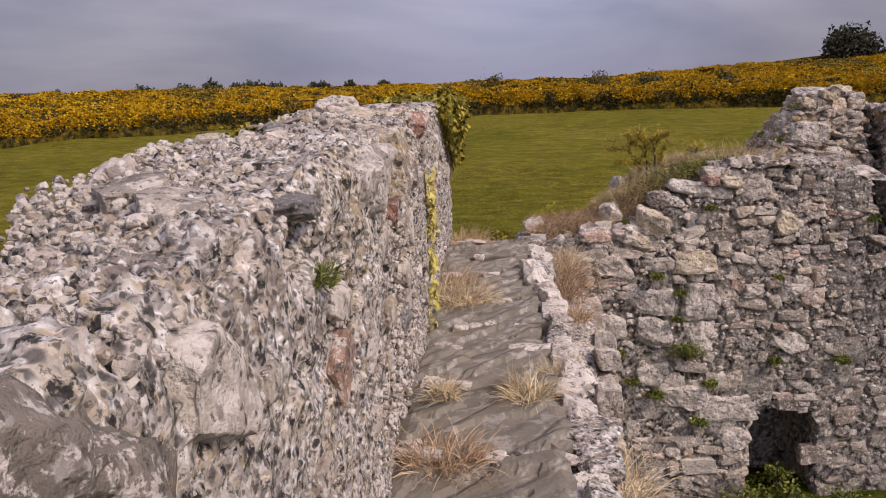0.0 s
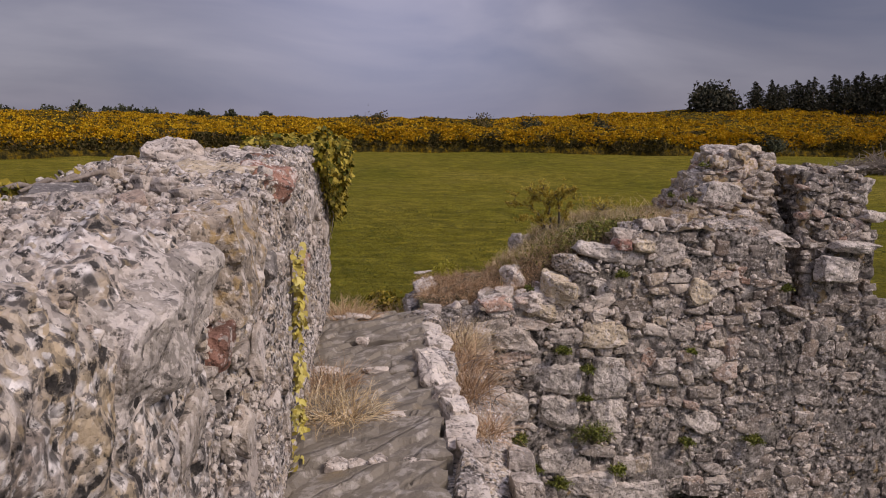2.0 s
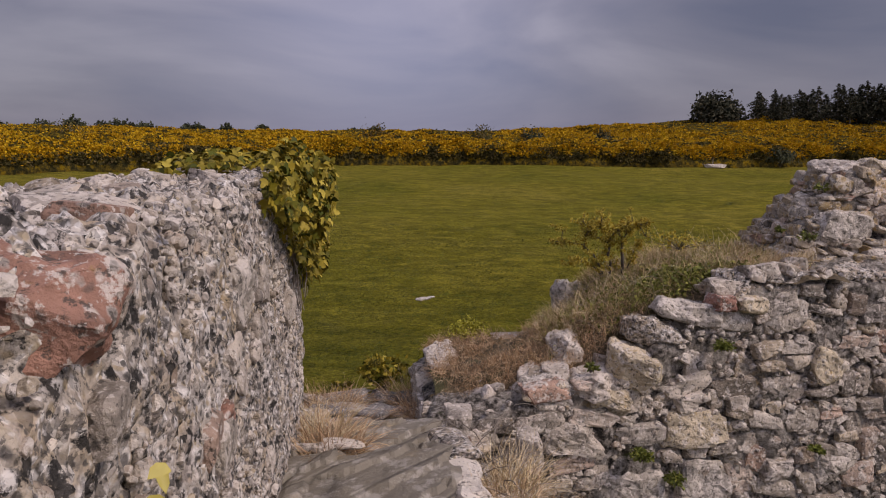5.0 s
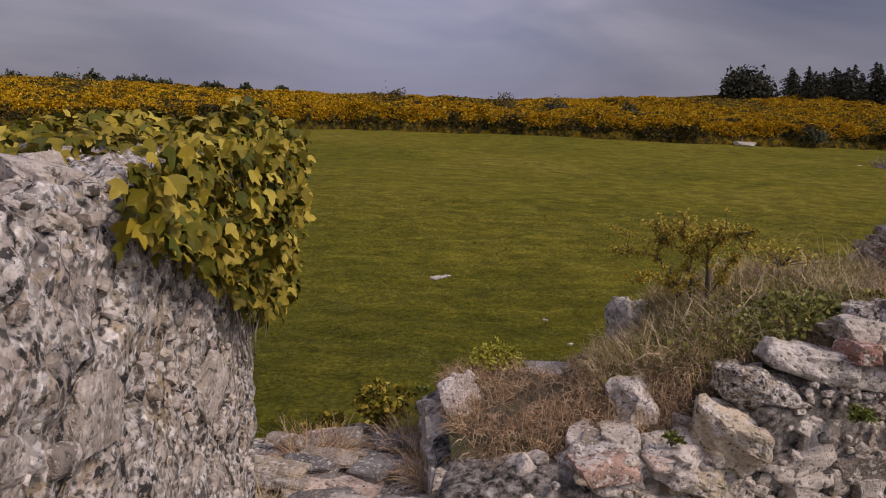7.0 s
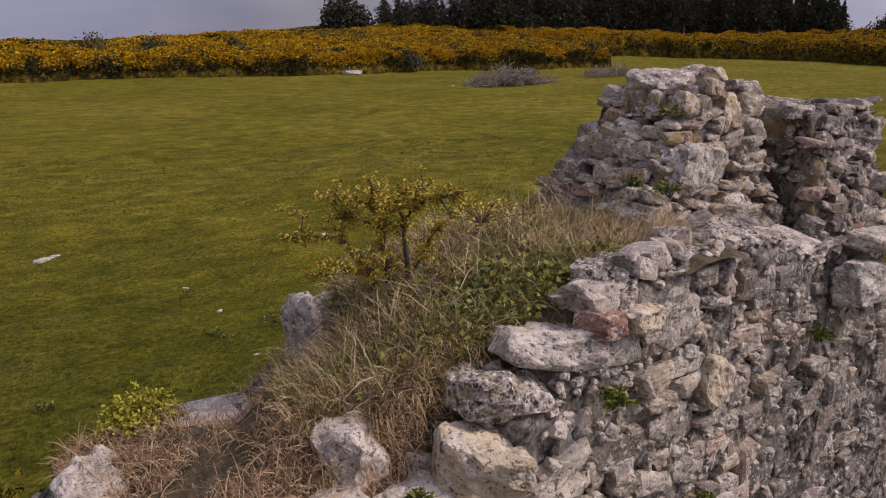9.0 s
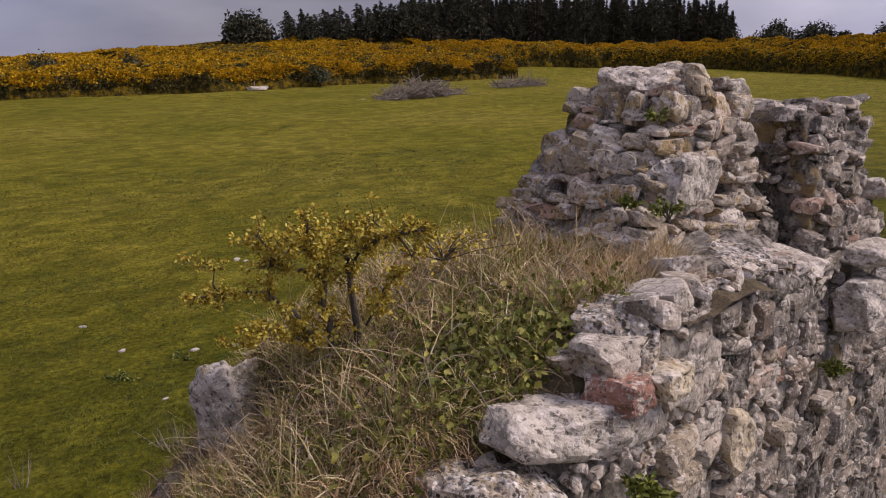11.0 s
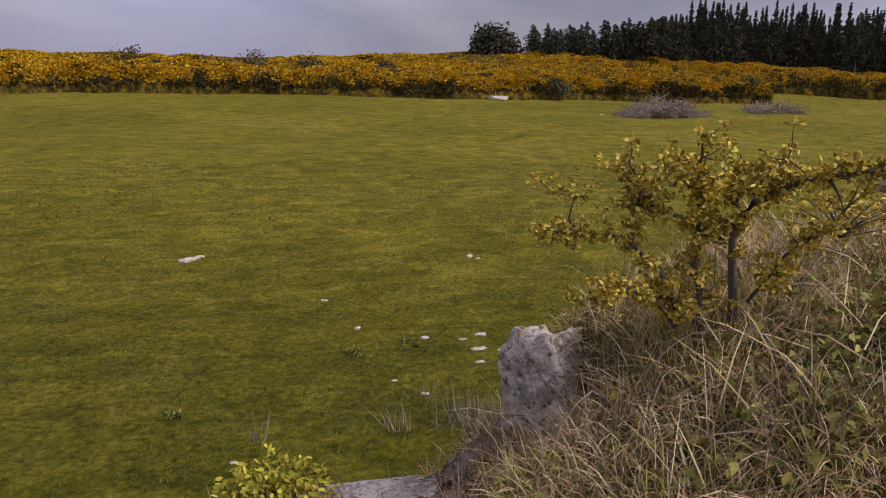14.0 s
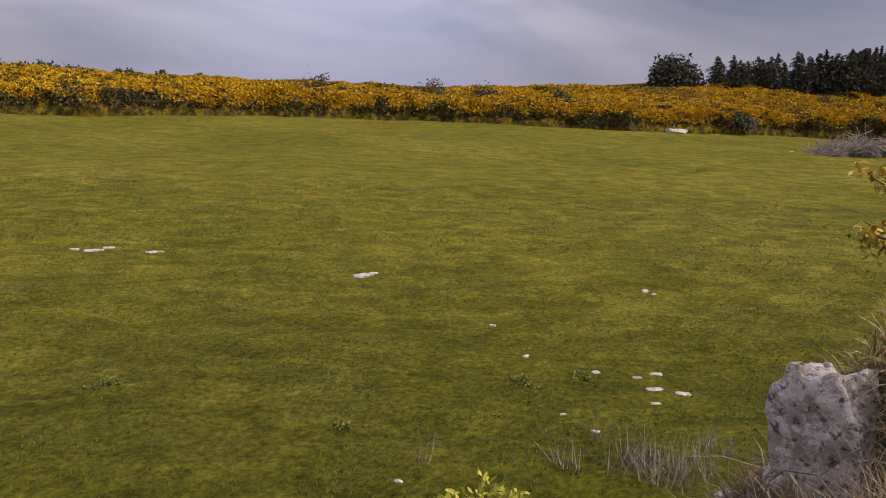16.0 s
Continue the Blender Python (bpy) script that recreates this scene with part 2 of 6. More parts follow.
def mortar_material():
    """Weathered lime mortar: pale lichen crust, pits with shade painted in, ochre stains and half-buried stones."""
    n = Nodes("pebbly_lime_mortar")
    p = n.where()
    drip = n.where(None, (1.0, 1.0, 0.45))
    stones = n.add("TexVoronoi", Scale=9.0, Randomness=1.0)
    w = n.add("TexNoise", Scale=9.0, Detail=4.0)
    n.put(w.inputs["Vector"], p)
    warped = n.add("VectorMath")
    warped.operation = "MULTIPLY_ADD"
    n.put(warped.inputs[0], w.outputs["Color"])
    warped.inputs[1].default_value = (0.022, 0.022, 0.022)
    n.put(warped.inputs[2], p)
    n.put(stones.inputs["Vector"], warped.outputs[0])
    split = n.add("SeparateColor")
    n.put(split.inputs[0], stones.outputs["Color"])
    tones = [(0.0, (0.46, 0.42, 0.37)), (0.2, (0.36, 0.335, 0.305)), (0.4, (0.53, 0.48, 0.425)), (0.55, (0.42, 0.355, 0.27)), (0.7, (0.56, 0.52, 0.465)), (0.85, (0.31, 0.27, 0.235)), (1.0, (0.48, 0.42, 0.37))]
    col = n.ramp(split.outputs[0], tones)
    col = n.mix(1.0, col, n.ramp(n.noise(p, 2.0, 6, 0.6), [(0.3, (0.80, 0.77, 0.74)), (0.68, (1.25, 1.2, 1.14))]), "MULTIPLY")
    col = n.mix(n.ramp(n.noise(p, 6, 8, 0.66), [(0.52, 0.0), (0.60, 0.6)]), col, (0.29, 0.265, 0.24))
    col = n.mix(n.ramp(n.noise(drip, 3.4, 6, 0.62), [(0.56, 0.0), (0.66, 0.6)]), col, (0.42, 0.315, 0.165))
    col = n.mix(n.ramp(n.noise(p, 10, 5, 0.6), [(0.50, 0.0), (0.60, 0.5)]), col, (0.62, 0.58, 0.535))
    bent = n.add("VectorMath")
    bent.operation = "MULTIPLY_ADD"
    w2 = n.add("TexNoise", Scale=40.0, Detail=3.0)
    n.put(w2.inputs["Vector"], p)
    n.put(bent.inputs[0], w2.outputs["Color"])
    bent.inputs[1].default_value = (0.016, 0.016, 0.016)
    n.put(bent.inputs[2], p)
    for scale, share, tone, cover in ((24.0, 0.50, (0.69, 0.65, 0.605), 0.9), (31.0, 0.72, (0.10, 0.092, 0.085), 0.9), (52.0, 0.55, (0.74, 0.705, 0.66), 0.85), (44.0, 0.74, (0.40, 0.31, 0.18), 0.7), (60.0, 0.70, (0.08, 0.074, 0.068), 0.85)):
        grains = n.add("TexVoronoi", Scale=scale)
        n.put(grains.inputs["Vector"], bent.outputs[0])
        pick = n.add("SeparateColor")
        n.put(pick.inputs[0], grains.outputs["Color"])
        mask = n.maths("MULTIPLY", n.ramp(grains.outputs["Distance"], [(0.30, 1.0), (0.50, 0.0)]), n.ramp(pick.outputs[1], [(share, 0.0), (share + 0.04, cover)]))
        col = n.mix(mask, col, tone)
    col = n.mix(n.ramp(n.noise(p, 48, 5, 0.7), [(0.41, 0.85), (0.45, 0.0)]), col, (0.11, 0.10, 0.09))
    # pits are coloured near-black, which paints shade into their bump hollows
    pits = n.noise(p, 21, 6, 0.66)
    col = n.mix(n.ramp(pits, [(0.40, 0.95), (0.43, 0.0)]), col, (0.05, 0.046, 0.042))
    grit = n.add("TexVoronoi", Scale=62.0)
    n.put(grit.inputs["Vector"], p)
    shade = n.add("SeparateColor")
    n.put(shade.inputs[0], grit.outputs["Color"])
    col = n.mix(1.0, col, n.ramp(shade.outputs[0], [(0.0, 0.62), (0.5, 1.0), (1.0, 1.22)]), "MULTIPLY")
    edge = n.ramp(stones.outputs["Distance"], [(0.30, 0.0), (0.62, 1.0)])
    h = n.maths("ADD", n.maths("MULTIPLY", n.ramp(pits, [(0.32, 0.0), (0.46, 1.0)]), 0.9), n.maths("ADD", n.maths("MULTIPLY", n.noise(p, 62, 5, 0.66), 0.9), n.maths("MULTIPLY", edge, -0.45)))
    h = n.maths("ADD", h, n.maths("MULTIPLY", grit.outputs["Distance"], -0.55))
    return n.done(n.mix(1.0, col, (0.93, 0.92, 0.905), "MULTIPLY"), h, 0.8, 0.013)


MORTAR = mortar_material()


def slab_material():
    n = Nodes("layered_slate", 0.75)
    r = n.add("ObjectInfo").outputs["Random"]
    q = n.where(r)
    lay = n.add("Mapping")
    lay.vector_type = "TEXTURE"
    lay.inputs["Rotation"].default_value = (0.0, 0.0, 0.75)
    lay.inputs["Scale"].default_value = (0.9, 0.16, 0.25)
    n.put(lay.inputs["Vector"], q)
    p = lay.outputs[0]
    band = n.noise(p, 1.0, 8, 0.62, 0.2)
    col = n.ramp(band, [(0.28, (0.07, 0.064, 0.056)), (0.40, (0.21, 0.193, 0.165)), (0.50, (0.27, 0.245, 0.20)), (0.58, (0.19, 0.176, 0.154)), (0.64, (0.27, 0.24, 0.19)), (0.74, (0.36, 0.325, 0.265))])
    col = n.mix(0.5, col, (0.25, 0.225, 0.185))
    col = n.mix(n.ramp(n.noise(q, 8, 8, 0.68), [(0.53, 0.0), (0.59, 0.75)]), col, (0.46, 0.435, 0.40))
    col = n.mix(n.ramp(n.noise(q, 3.5, 5, 0.6), [(0.60, 0.0), (0.70, 0.6)]), col, (0.27, 0.21, 0.12))
    crack = n.add("TexVoronoi", Scale=0.45)
    crack.feature = "DISTANCE_TO_EDGE"
    n.put(crack.inputs["Vector"], p)
    col = n.mix(n.ramp(crack.outputs["Distance"], [(0.0, 0.5), (0.025, 0.0)]), col, (0.05, 0.045, 0.04))
    col = n.mix(1.0, col, (0.84, 0.81, 0.76), "MULTIPLY")
    return n.done(col, n.maths("ADD", n.maths("MULTIPLY", n.noise(q, 10, 6, 0.65), 0.8), n.maths("ADD", n.maths("MULTIPLY", n.noise(q, 46, 5, 0.65), 0.8), n.maths("MULTIPLY", n.ramp(crack.outputs["Distance"], [(0.0, 0.0), (0.03, 1.0)]), 0.6))), 1.0, 0.012)


SLAB = slab_material()


def joint_material(name, ochre):
    """Old dirty mortar: earth, lime crumbs and small stones, with lichen."""
    n = Nodes(name)
    p = n.where()
    col = n.ramp(n.noise(p, 17, 8, 0.72), [(0.40, (0.022, 0.019, 0.016)), (0.47, (0.12, 0.104, 0.086)), (0.55, (0.33, 0.295, 0.255)), (0.66, (0.60, 0.55, 0.495))])
    col = n.mix(n.ramp(n.noise(p, 2.6, 5, 0.6), [(0.48, 0.0), (0.62, 0.5)]), col, (0.44, 0.395, 0.34))
    col = n.mix(n.ramp(n.noise(p, 4.2, 6, 0.66), [(ochre, 0.0), (ochre + 0.07, 0.75)]), col, (0.36, 0.245, 0.10))
    col = n.mix(n.ramp(n.noise(p, 7, 5, 0.6), [(0.64, 0.0), (0.72, 0.7)]), col, (0.07, 0.08, 0.025))
    return n.done(col, n.noise(p, 24, 7, 0.72), 1.0, 0.05)


JOINT = joint_material("earthy_joint_mortar", 0.60)
CRUST = joint_material("lichened_core_mortar", 0.545)


def soil_material():
    n = Nodes("turf_and_soil", 1.0)
    p = n.where()
    col = n.ramp(n.noise(p, 14, 7, 0.7), [(0.3, (0.045, 0.036, 0.025)), (0.5, (0.13, 0.10, 0.06)), (0.68, (0.22, 0.165, 0.10))])
    col = n.mix(n.ramp(n.noise(p, 3, 4), [(0.5, 0.0), (0.62, 0.5)]), col, (0.07, 0.085, 0.025))
    return n.done(col, n.noise(p, 40, 6, 0.7), 1.0, 0.03)


SOIL = soil_material()


def field_material():
    n = Nodes("grazed_grass", 1.0)
    n.bsdf.inputs["Specular IOR Level"].default_value = 0.08
    p = n.where()
    wind = n.where(None, (0.65, 1.0, 1.0))
    wide = n.noise(p, 0.09, 4, 0.55)
    col = n.ramp(wide, [(0.3, (0.084, 0.088, 0.008)), (0.5, (0.108, 0.104, 0.011)), (0.7, (0.130, 0.120, 0.018))])
    streak = n.noise(wind, 1.3, 8, 0.62, 0.8)
    col = n.mix(1.0, col, n.ramp(streak, [(0.35, (0.62, 0.65, 0.6)), (0.5, (1.0, 1.0, 1.0)), (0.68, (1.55, 1.48, 1.8))]), "MULTIPLY")
    col = n.mix(n.ramp(n.noise(p, 0.55, 6, 0.6), [(0.58, 0.0), (0.72, 0.4)]), col, (0.14, 0.13, 0.035))
    col = n.mix(n.ramp(n.noise(p, 1.7, 5, 0.6), [(0.60, 0.0), (0.72, 0.6)]), col, (0.045, 0.075, 0.014))
    # grass colour gets darker and greener towards the wall
    from_wall = n.add("SeparateXYZ")
    n.put(from_wall.inputs[0], p)
    from_wall = n.maths("ADD", from_wall.outputs["Y"], n.maths("MULTIPLY", n.noise(p, 0.25, 4), 14.0))
    span = n.add("MapRange", From_Min=18.0, From_Max=38.0)
    n.put(span.inputs["Value"], from_wall)
    col = n.mix(1.0, col, n.ramp(span.outputs[0], [(0.0, (0.44, 0.54, 0.42)), (1.0, (1.16, 1.12, 1.08))]), "MULTIPLY")
    fine = n.noise(n.where(None, (1.0, 1.1, 1.0)), 9, 7, 0.72)
    col = n.mix(1.0, col, n.ramp(fine, [(0.32, 0.4), (0.5, 0.97), (0.68, 1.7)]), "MULTIPLY")
    col = n.mix(1.0, col, (1.03, 0.97, 0.86), "MULTIPLY")
    return n.done(col, n.maths("ADD", fine, n.maths("MULTIPLY", streak, 1.5)), 0.8, 0.09)


FIELD = field_material()


def leaf_material(name, tones, rough=0.6, island=True, gloss=0.25):
    n = Nodes(name, rough)
    n.bsdf.inputs["Specular IOR Level"].default_value = gloss
    r = n.add("NewGeometry").outputs["Random Per Island"] if island else n.add("ObjectInfo").outputs["Random"]
    p = n.where()
    col = n.ramp(r, tones)
    col = n.mix(1.0, col, n.ramp(n.noise(p, 6, 4), [(0.3, 0.7), (0.7, 1.25)]), "MULTIPLY")
    return n.done(col)


DRY = leaf_material("dry_grass", [(0, (0.36, 0.25, 0.13)), (0.4, (0.58, 0.44, 0.25)), (0.75, (0.66, 0.525, 0.32)), (1, (0.76, 0.66, 0.47))], 0.8)
RUSTY = leaf_material("rusty_dead_grass", [(0, (0.25, 0.145, 0.075)), (0.5, (0.47, 0.30, 0.17)), (1, (0.62, 0.475, 0.30))], 0.8)
GREEN = leaf_material("green_grass", [(0, (0.11, 0.125, 0.022)), (0.5, (0.25, 0.25, 0.05)), (1, (0.44, 0.39, 0.13))], 0.7)
FIELD_BLADES = leaf_material("field_grass_blades", [(0, (0.034, 0.052, 0.005)), (0.5, (0.068, 0.078, 0.008)), (1, (0.135, 0.13, 0.025))], 0.8)
BRAMBLE = leaf_material("bramble_leaves", [(0, (0.065, 0.08, 0.015)), (0.6, (0.15, 0.155, 0.028)), (1, (0.32, 0.29, 0.075))], 0.6, gloss=0.15)
IVY = leaf_material("ivy_leaves", [(0, (0.055, 0.066, 0.007)), (0.4, (0.145, 0.118, 0.010)), (0.75, (0.275, 0.205, 0.022)), (1, (0.44, 0.345, 0.06))], 0.55, island=True, gloss=0.15)
IVY_ONE = leaf_material("ivy_leaf", [(0, (0.055, 0.066, 0.007)), (0.4, (0.145, 0.118, 0.010)), (0.75, (0.275, 0.205, 0.022)), (1, (0.44, 0.345, 0.06))], 0.55, island=False, gloss=0.15)
IVY_GOLD = leaf_material("yellowing_ivy_leaf", [(0, (0.30, 0.235, 0.045)), (0.5, (0.46, 0.38, 0.075)), (1, (0.54, 0.47, 0.15))], 0.5, island=False)
HAW = leaf_material("spring_thorn_leaves", [(0, (0.27, 0.15, 0.018)), (0.4, (0.41, 0.30, 0.035)), (1, (0.58, 0.50, 0.12))], 0.7, gloss=0.1)
SPURGE = leaf_material("yellow_green_shrub_leaves", [(0, (0.22, 0.21, 0.022)), (0.5, (0.42, 0.38, 0.045)), (1, (0.56, 0.52, 0.09))], 0.6, gloss=0.1)
MOSS = leaf_material("wall_plant_leaves", [(0, (0.06, 0.08, 0.014)), (0.6, (0.14, 0.16, 0.026)), (1, (0.25, 0.25, 0.05))], 0.6)
GORSE_FLOWER = leaf_material("gorse_flowers", [(0, (0.32, 0.165, 0.004)), (0.5, (0.50, 0.285, 0.005)), (1, (0.64, 0.415, 0.012))], 0.8)
n = Nodes("gorse_bank", 1.0)
n.bsdf.inputs["Specular IOR Level"].default_value = 0.0
GORSE_BODY = n.done(n.ramp(n.noise(n.where(), 1.6, 7, 0.7), [(0.42, (0.028, 0.026, 0.011)), (0.52, (0.095, 0.07, 0.017)), (0.62, (0.22, 0.14, 0.010))]), n.noise(n.where(), 2.5, 6, 0.7), 1.0, 0.4)
GORSE_GREEN = leaf_material("gorse_spines", [(0, (0.04, 0.038, 0.014)), (0.6, (0.10, 0.085, 0.030)), (1, (0.19, 0.135, 0.06))], 0.9, gloss=0.03)
NEEDLES = leaf_material("conifer_needles", [(0, (0.024, 0.027, 0.016)), (0.7, (0.058, 0.058, 0.034)), (1, (0.11, 0.095, 0.06))], 0.9)
NEEDLES_BROWN = leaf_material("browning_conifer_needles", [(0, (0.016, 0.014, 0.009)), (1, (0.06, 0.048, 0.03))], 0.9)
FAR_LEAVES = leaf_material("distant_tree_leaves", [(0, (0.03, 0.036, 0.022)), (1, (0.085, 0.09, 0.045))], 0.9)


def bark_material(name, a, b):
    n = Nodes(name, 0.95)
    f = n.noise(n.where(None, (1, 1, 0.25)), 30, 6, 0.7)
    return n.done(n.ramp(f, [(0.3, a), (0.7, b)]), f, 0.8, 0.01)


BARK = bark_material("thorn_bark", (0.045, 0.037, 0.028), (0.16, 0.135, 0.105))
PINE_BARK = bark_material("conifer_bark", (0.055, 0.045, 0.038), (0.21, 0.175, 0.145))
DEAD = bark_material("dead_twigs", (0.12, 0.095, 0.07), (0.34, 0.29, 0.24))


# ---- builders ----
def mesh(name, verts, faces, material, flat=False):
    me = bpy.data.meshes.new(name)
    me.from_pydata(verts if isinstance(verts, list) else verts.tolist(), [], faces if isinstance(faces, list) else faces.tolist())
    me.materials.append(material)
    if not flat:
        me.polygons.foreach_set("use_smooth", [True] * len(me.polygons))
    me.update()
    return me


def part(name, me, parent=None, label="", kind="", m=None):
    ob = new(name, me)
    if parent is not None:
        ob.parent = parent
    if m is not None:
        ob.matrix_basis = m
    return tagged(ob, label=label, kind=kind)


def thing(name, label, category, group="", kind="", at=(0, 0, 0)):
    ob = new(name)
    ob.location = at
    return tagged(ob, label, category, group, kind)


def loft(name, P, material, depth=None, close_ends=True, flat=False):
    """A skin over a grid of points (rows, columns, 3), moved along its normals by depth(points, normals)."""
    P = np.array(P, float)
    if close_ends:
        a, b = P[:1], P[-1:]
        ca, cb = a.mean(1, keepdims=True), b.mean(1, keepdims=True)
        ks = (0.0, 0.12, 0.3, 0.5, 0.7, 0.87)
        P = np.concatenate([ca + (a - ca) * k for k in ks] + [P] + [cb + (b - cb) * k for k in ks[::-1]])
    N = np.cross(np.gradient(P, axis=0), np.gradient(P, axis=1))
    N /= np.maximum(np.linalg.norm(N, axis=-1, keepdims=True), 1e-9)
    if depth is not None:
        P = P + N * depth(P, N)[..., None]
    nu, nv = P.shape[:2]
    idx = np.arange(nu * nv).reshape(nu, nv)
    F = np.stack([idx[:-1, :-1], idx[1:, :-1], idx[1:, 1:], idx[:-1, 1:]], -1).reshape(-1, 4)
    return mesh(name, P.reshape(-1, 3), F, material, flat)


def along(points, step):
    """Points every step metres along a polyline."""
    pts = np.array(points, float)
    out = []
    for a, b in zip(pts[:-1], pts[1:]):
        k = max(1, int(np.linalg.norm(b - a) / step))
        out += [a + (b - a) * i / k for i in range(k)]
    return np.array(out + [pts[-1]])


def stone_mesh(name, material, seed, cuts=3, square=18.0, chips=9, rough=0.035, flat=True, keep=(0.40, 0.60), skew=0.0):
    """A broken stone about one unit across: a rounded block with chipped corners."""
    r = np.random.default_rng(seed)
    bm = bmesh.new()
    bmesh.ops.create_cube(bm, size=1)
    bmesh.ops.subdivide_edges(bm, edges=bm.edges[:], cuts=cuts, use_grid_fill=True)
    C = np.array([v.co for v in bm.verts])
    n = (np.abs(2 * C) ** square).sum(1) ** (1 / square)
    C = C / np.maximum(n, 1e-6)[:, None] * np.abs(2 * C).max(1)[:, None]
    for _ in range(chips):
        d = r.normal(size=3)
        d /= np.linalg.norm(d)
        off = r.uniform(*keep)
        past = np.maximum(C @ d - off, 0)
        C = C - past[:, None] * d * 0.92
    a, b, c, d = r.uniform(-skew, skew, 4)
    C = np.stack([C[:, 0] * (1 + a * C[:, 2]) + b * 0.4 * C[:, 2], C[:, 1], C[:, 2] * (1 + c * C[:, 0]) + d * 0.4 * C[:, 0]], 1)
    C = C + (np.stack([vnoise(C + 9 * k, 3.2, seed + k) for k in range(3)], 1) * rough + np.stack([vnoise(C + 5 * k, 8, seed + k) for k in range(3)], 1) * rough * 0.35)
    for v, c in zip(bm.verts, C):
        v.co = c
    me = bpy.data.meshes.new(name)
    bm.to_mesh(me)
    bm.free()
    me.materials.append(material)
    if not flat:
        me.polygons.foreach_set("use_smooth", [True] * len(me.polygons))
    return me


STONES = [stone_mesh("stone", STONE, 100 + k, cuts=5, chips=10, rough=0.05, keep=(0.47, 0.68), skew=0.35) for k in range(14)]
SLATES = [stone_mesh("stone", SLATE, 250 + k, cuts=4, keep=(0.45, 0.66), skew=0.3) for k in range(5)]
CRUSTED = [stone_mesh("stone", LICHENED, 150 + k, cuts=5, chips=10, rough=0.05, keep=(0.45, 0.66), skew=0.35) for k in range(8)]
DARKS = [stone_mesh("stone", DARK, 270 + k, cuts=5, chips=10, rough=0.05, keep=(0.47, 0.68), skew=0.35) for k in range(6)]
PEBBLE = [stone_mesh("stone", RUBBLE, 180 + k, cuts=1, chips=10) for k in range(8)]
PALES = [stone_mesh("stone", PALE, 200 + k) for k in range(5)]


def trs(x, y, z, sx, sy, sz, rx=0.0, ry=0.0, rz=0.0):
    return pose(x, y, z, rx, ry, rz) @ Matrix.Diagonal((sx, sy, sz, 1))


def join_pieces(name, material, pieces, flat=True):
    """One mesh from (mesh, matrix) pairs."""
    V, F, n = [], [], 0
    for me, m in pieces:
        A = np.array(m)
        C = np.array([v.co for v in me.vertices])
        V.append(C @ A[:3, :3].T + A[:3, 3])
        F += [[i + n for i in p.vertices] for p in me.polygons]
        n += len(C)
    return mesh(name, np.concatenate(V), F, material, flat)


def big_stone(name, material, seed, x, y, z, sx, sy, sz, rx=0, ry=0, rz=0, parent=None, label="", cuts=15, chips=11):
    me = stone_mesh(name, material, seed, cuts=cuts, chips=chips, rough=0.065, square=16, flat=True, keep=(0.43, 0.64), skew=0.25)
    C = np.array([v.co for v in me.vertices]) * (sx, sy, sz)
    N = np.array([v.normal for v in me.vertices])
    big = min(sx, sy, sz)
    C = C + N * (fbm(C, 10, 4, seed)[:, None] * min(0.020, big * 0.10) - smooth(0.4, 0.6, vnoise(C, 20, seed + 3))[:, None] * min(0.005, big * 0.03))
    me.vertices.foreach_set("co", C.ravel())
    return part(name, me, parent, label, m=pose(x, y, z, rx, ry, rz))


def blade_strip(base, tip_dir, length, width, droop, r, segs=3):
    d = np.array(tip_dir, float)
    side = np.cross(d, r.normal(size=3))
    side /= np.linalg.norm(side) + 1e-9
    V, p = [], np.array(base, float)
    for k in range(segs + 1):
        w = width * (1 - k / segs) ** 0.7 + 0.0004
        V += [p - side * w, p + side * w]
        d = d + np.array((0, 0, -droop)) * (k + 1) / segs
        d /= np.linalg.norm(d)
        p = p + d * length / segs
    return V


def grass_mesh(name, bases, normals, material, r, length=(0.1, 0.25), width=0.0016, spread=0.5, droop=0.35, lean=(0, 0, 0)):
    V, F = [], []
    for b, nn in zip(bases, normals):
        d = np.array(nn) + r.normal(size=3) * spread + np.array(lean)
        d /= np.linalg.norm(d)
        n = len(V)
        V += blade_strip(b, d, r.uniform(*length), width * r.uniform(0.6, 1.4), droop * r.uniform(0.4, 1.5), r)
        F += [[n + 2 * k, n + 2 * k + 1, n + 2 * k + 3, n + 2 * k + 2] for k in range(3)]
    return mesh(name, [tuple(v) for v in V], F, material)


LEAF = [(0, 0, 0), (0.32, 0.12, 0.03), (0.50, 0.42, -0.06), (0.27, 0.50, 0.04), (0.20, 0.80, 0.0), (0, 1.05, -0.10), (-0.20, 0.80, 0.0), (-0.27, 0.50, 0.04), (-0.50, 0.42, -0.06), (-0.32, 0.12, 0.03), (0, 0.48, -0.035)]
LEAF_FACES = [[10, 0, 1], [10, 1, 2], [10, 2, 3], [10, 3, 4], [10, 4, 5], [10, 5, 6], [10, 6, 7], [10, 7, 8], [10, 8, 9], [10, 9, 0]]
OVAL = [(0, 0, 0), (0.26, 0.3, 0.05), (0.24, 0.68, 0.03), (0, 1.0, -0.06), (-0.24, 0.68, 0.03), (-0.26, 0.3, 0.05), (0, 0.5, -0.03)]
OVAL_FACES = [[6, 0, 1], [6, 1, 2], [6, 2, 3], [6, 3, 4], [6, 4, 5], [6, 5, 0]]


def leaf_pose(p, normal, down, size, r, wild=0.5):
    n = Vector(normal) + Vector(r.normal(size=3)) * wild
    n.normalize()
    y = Vector(down) + Vector(r.normal(size=3)) * 0.5
    y = (y - n * y.dot(n)).normalized()
    x = y.cross(n)
    m = Matrix((x, y, n)).transposed().to_4x4()
    return Matrix.Translation(p) @ m @ Matrix.Diagonal((size, size, size, 1))


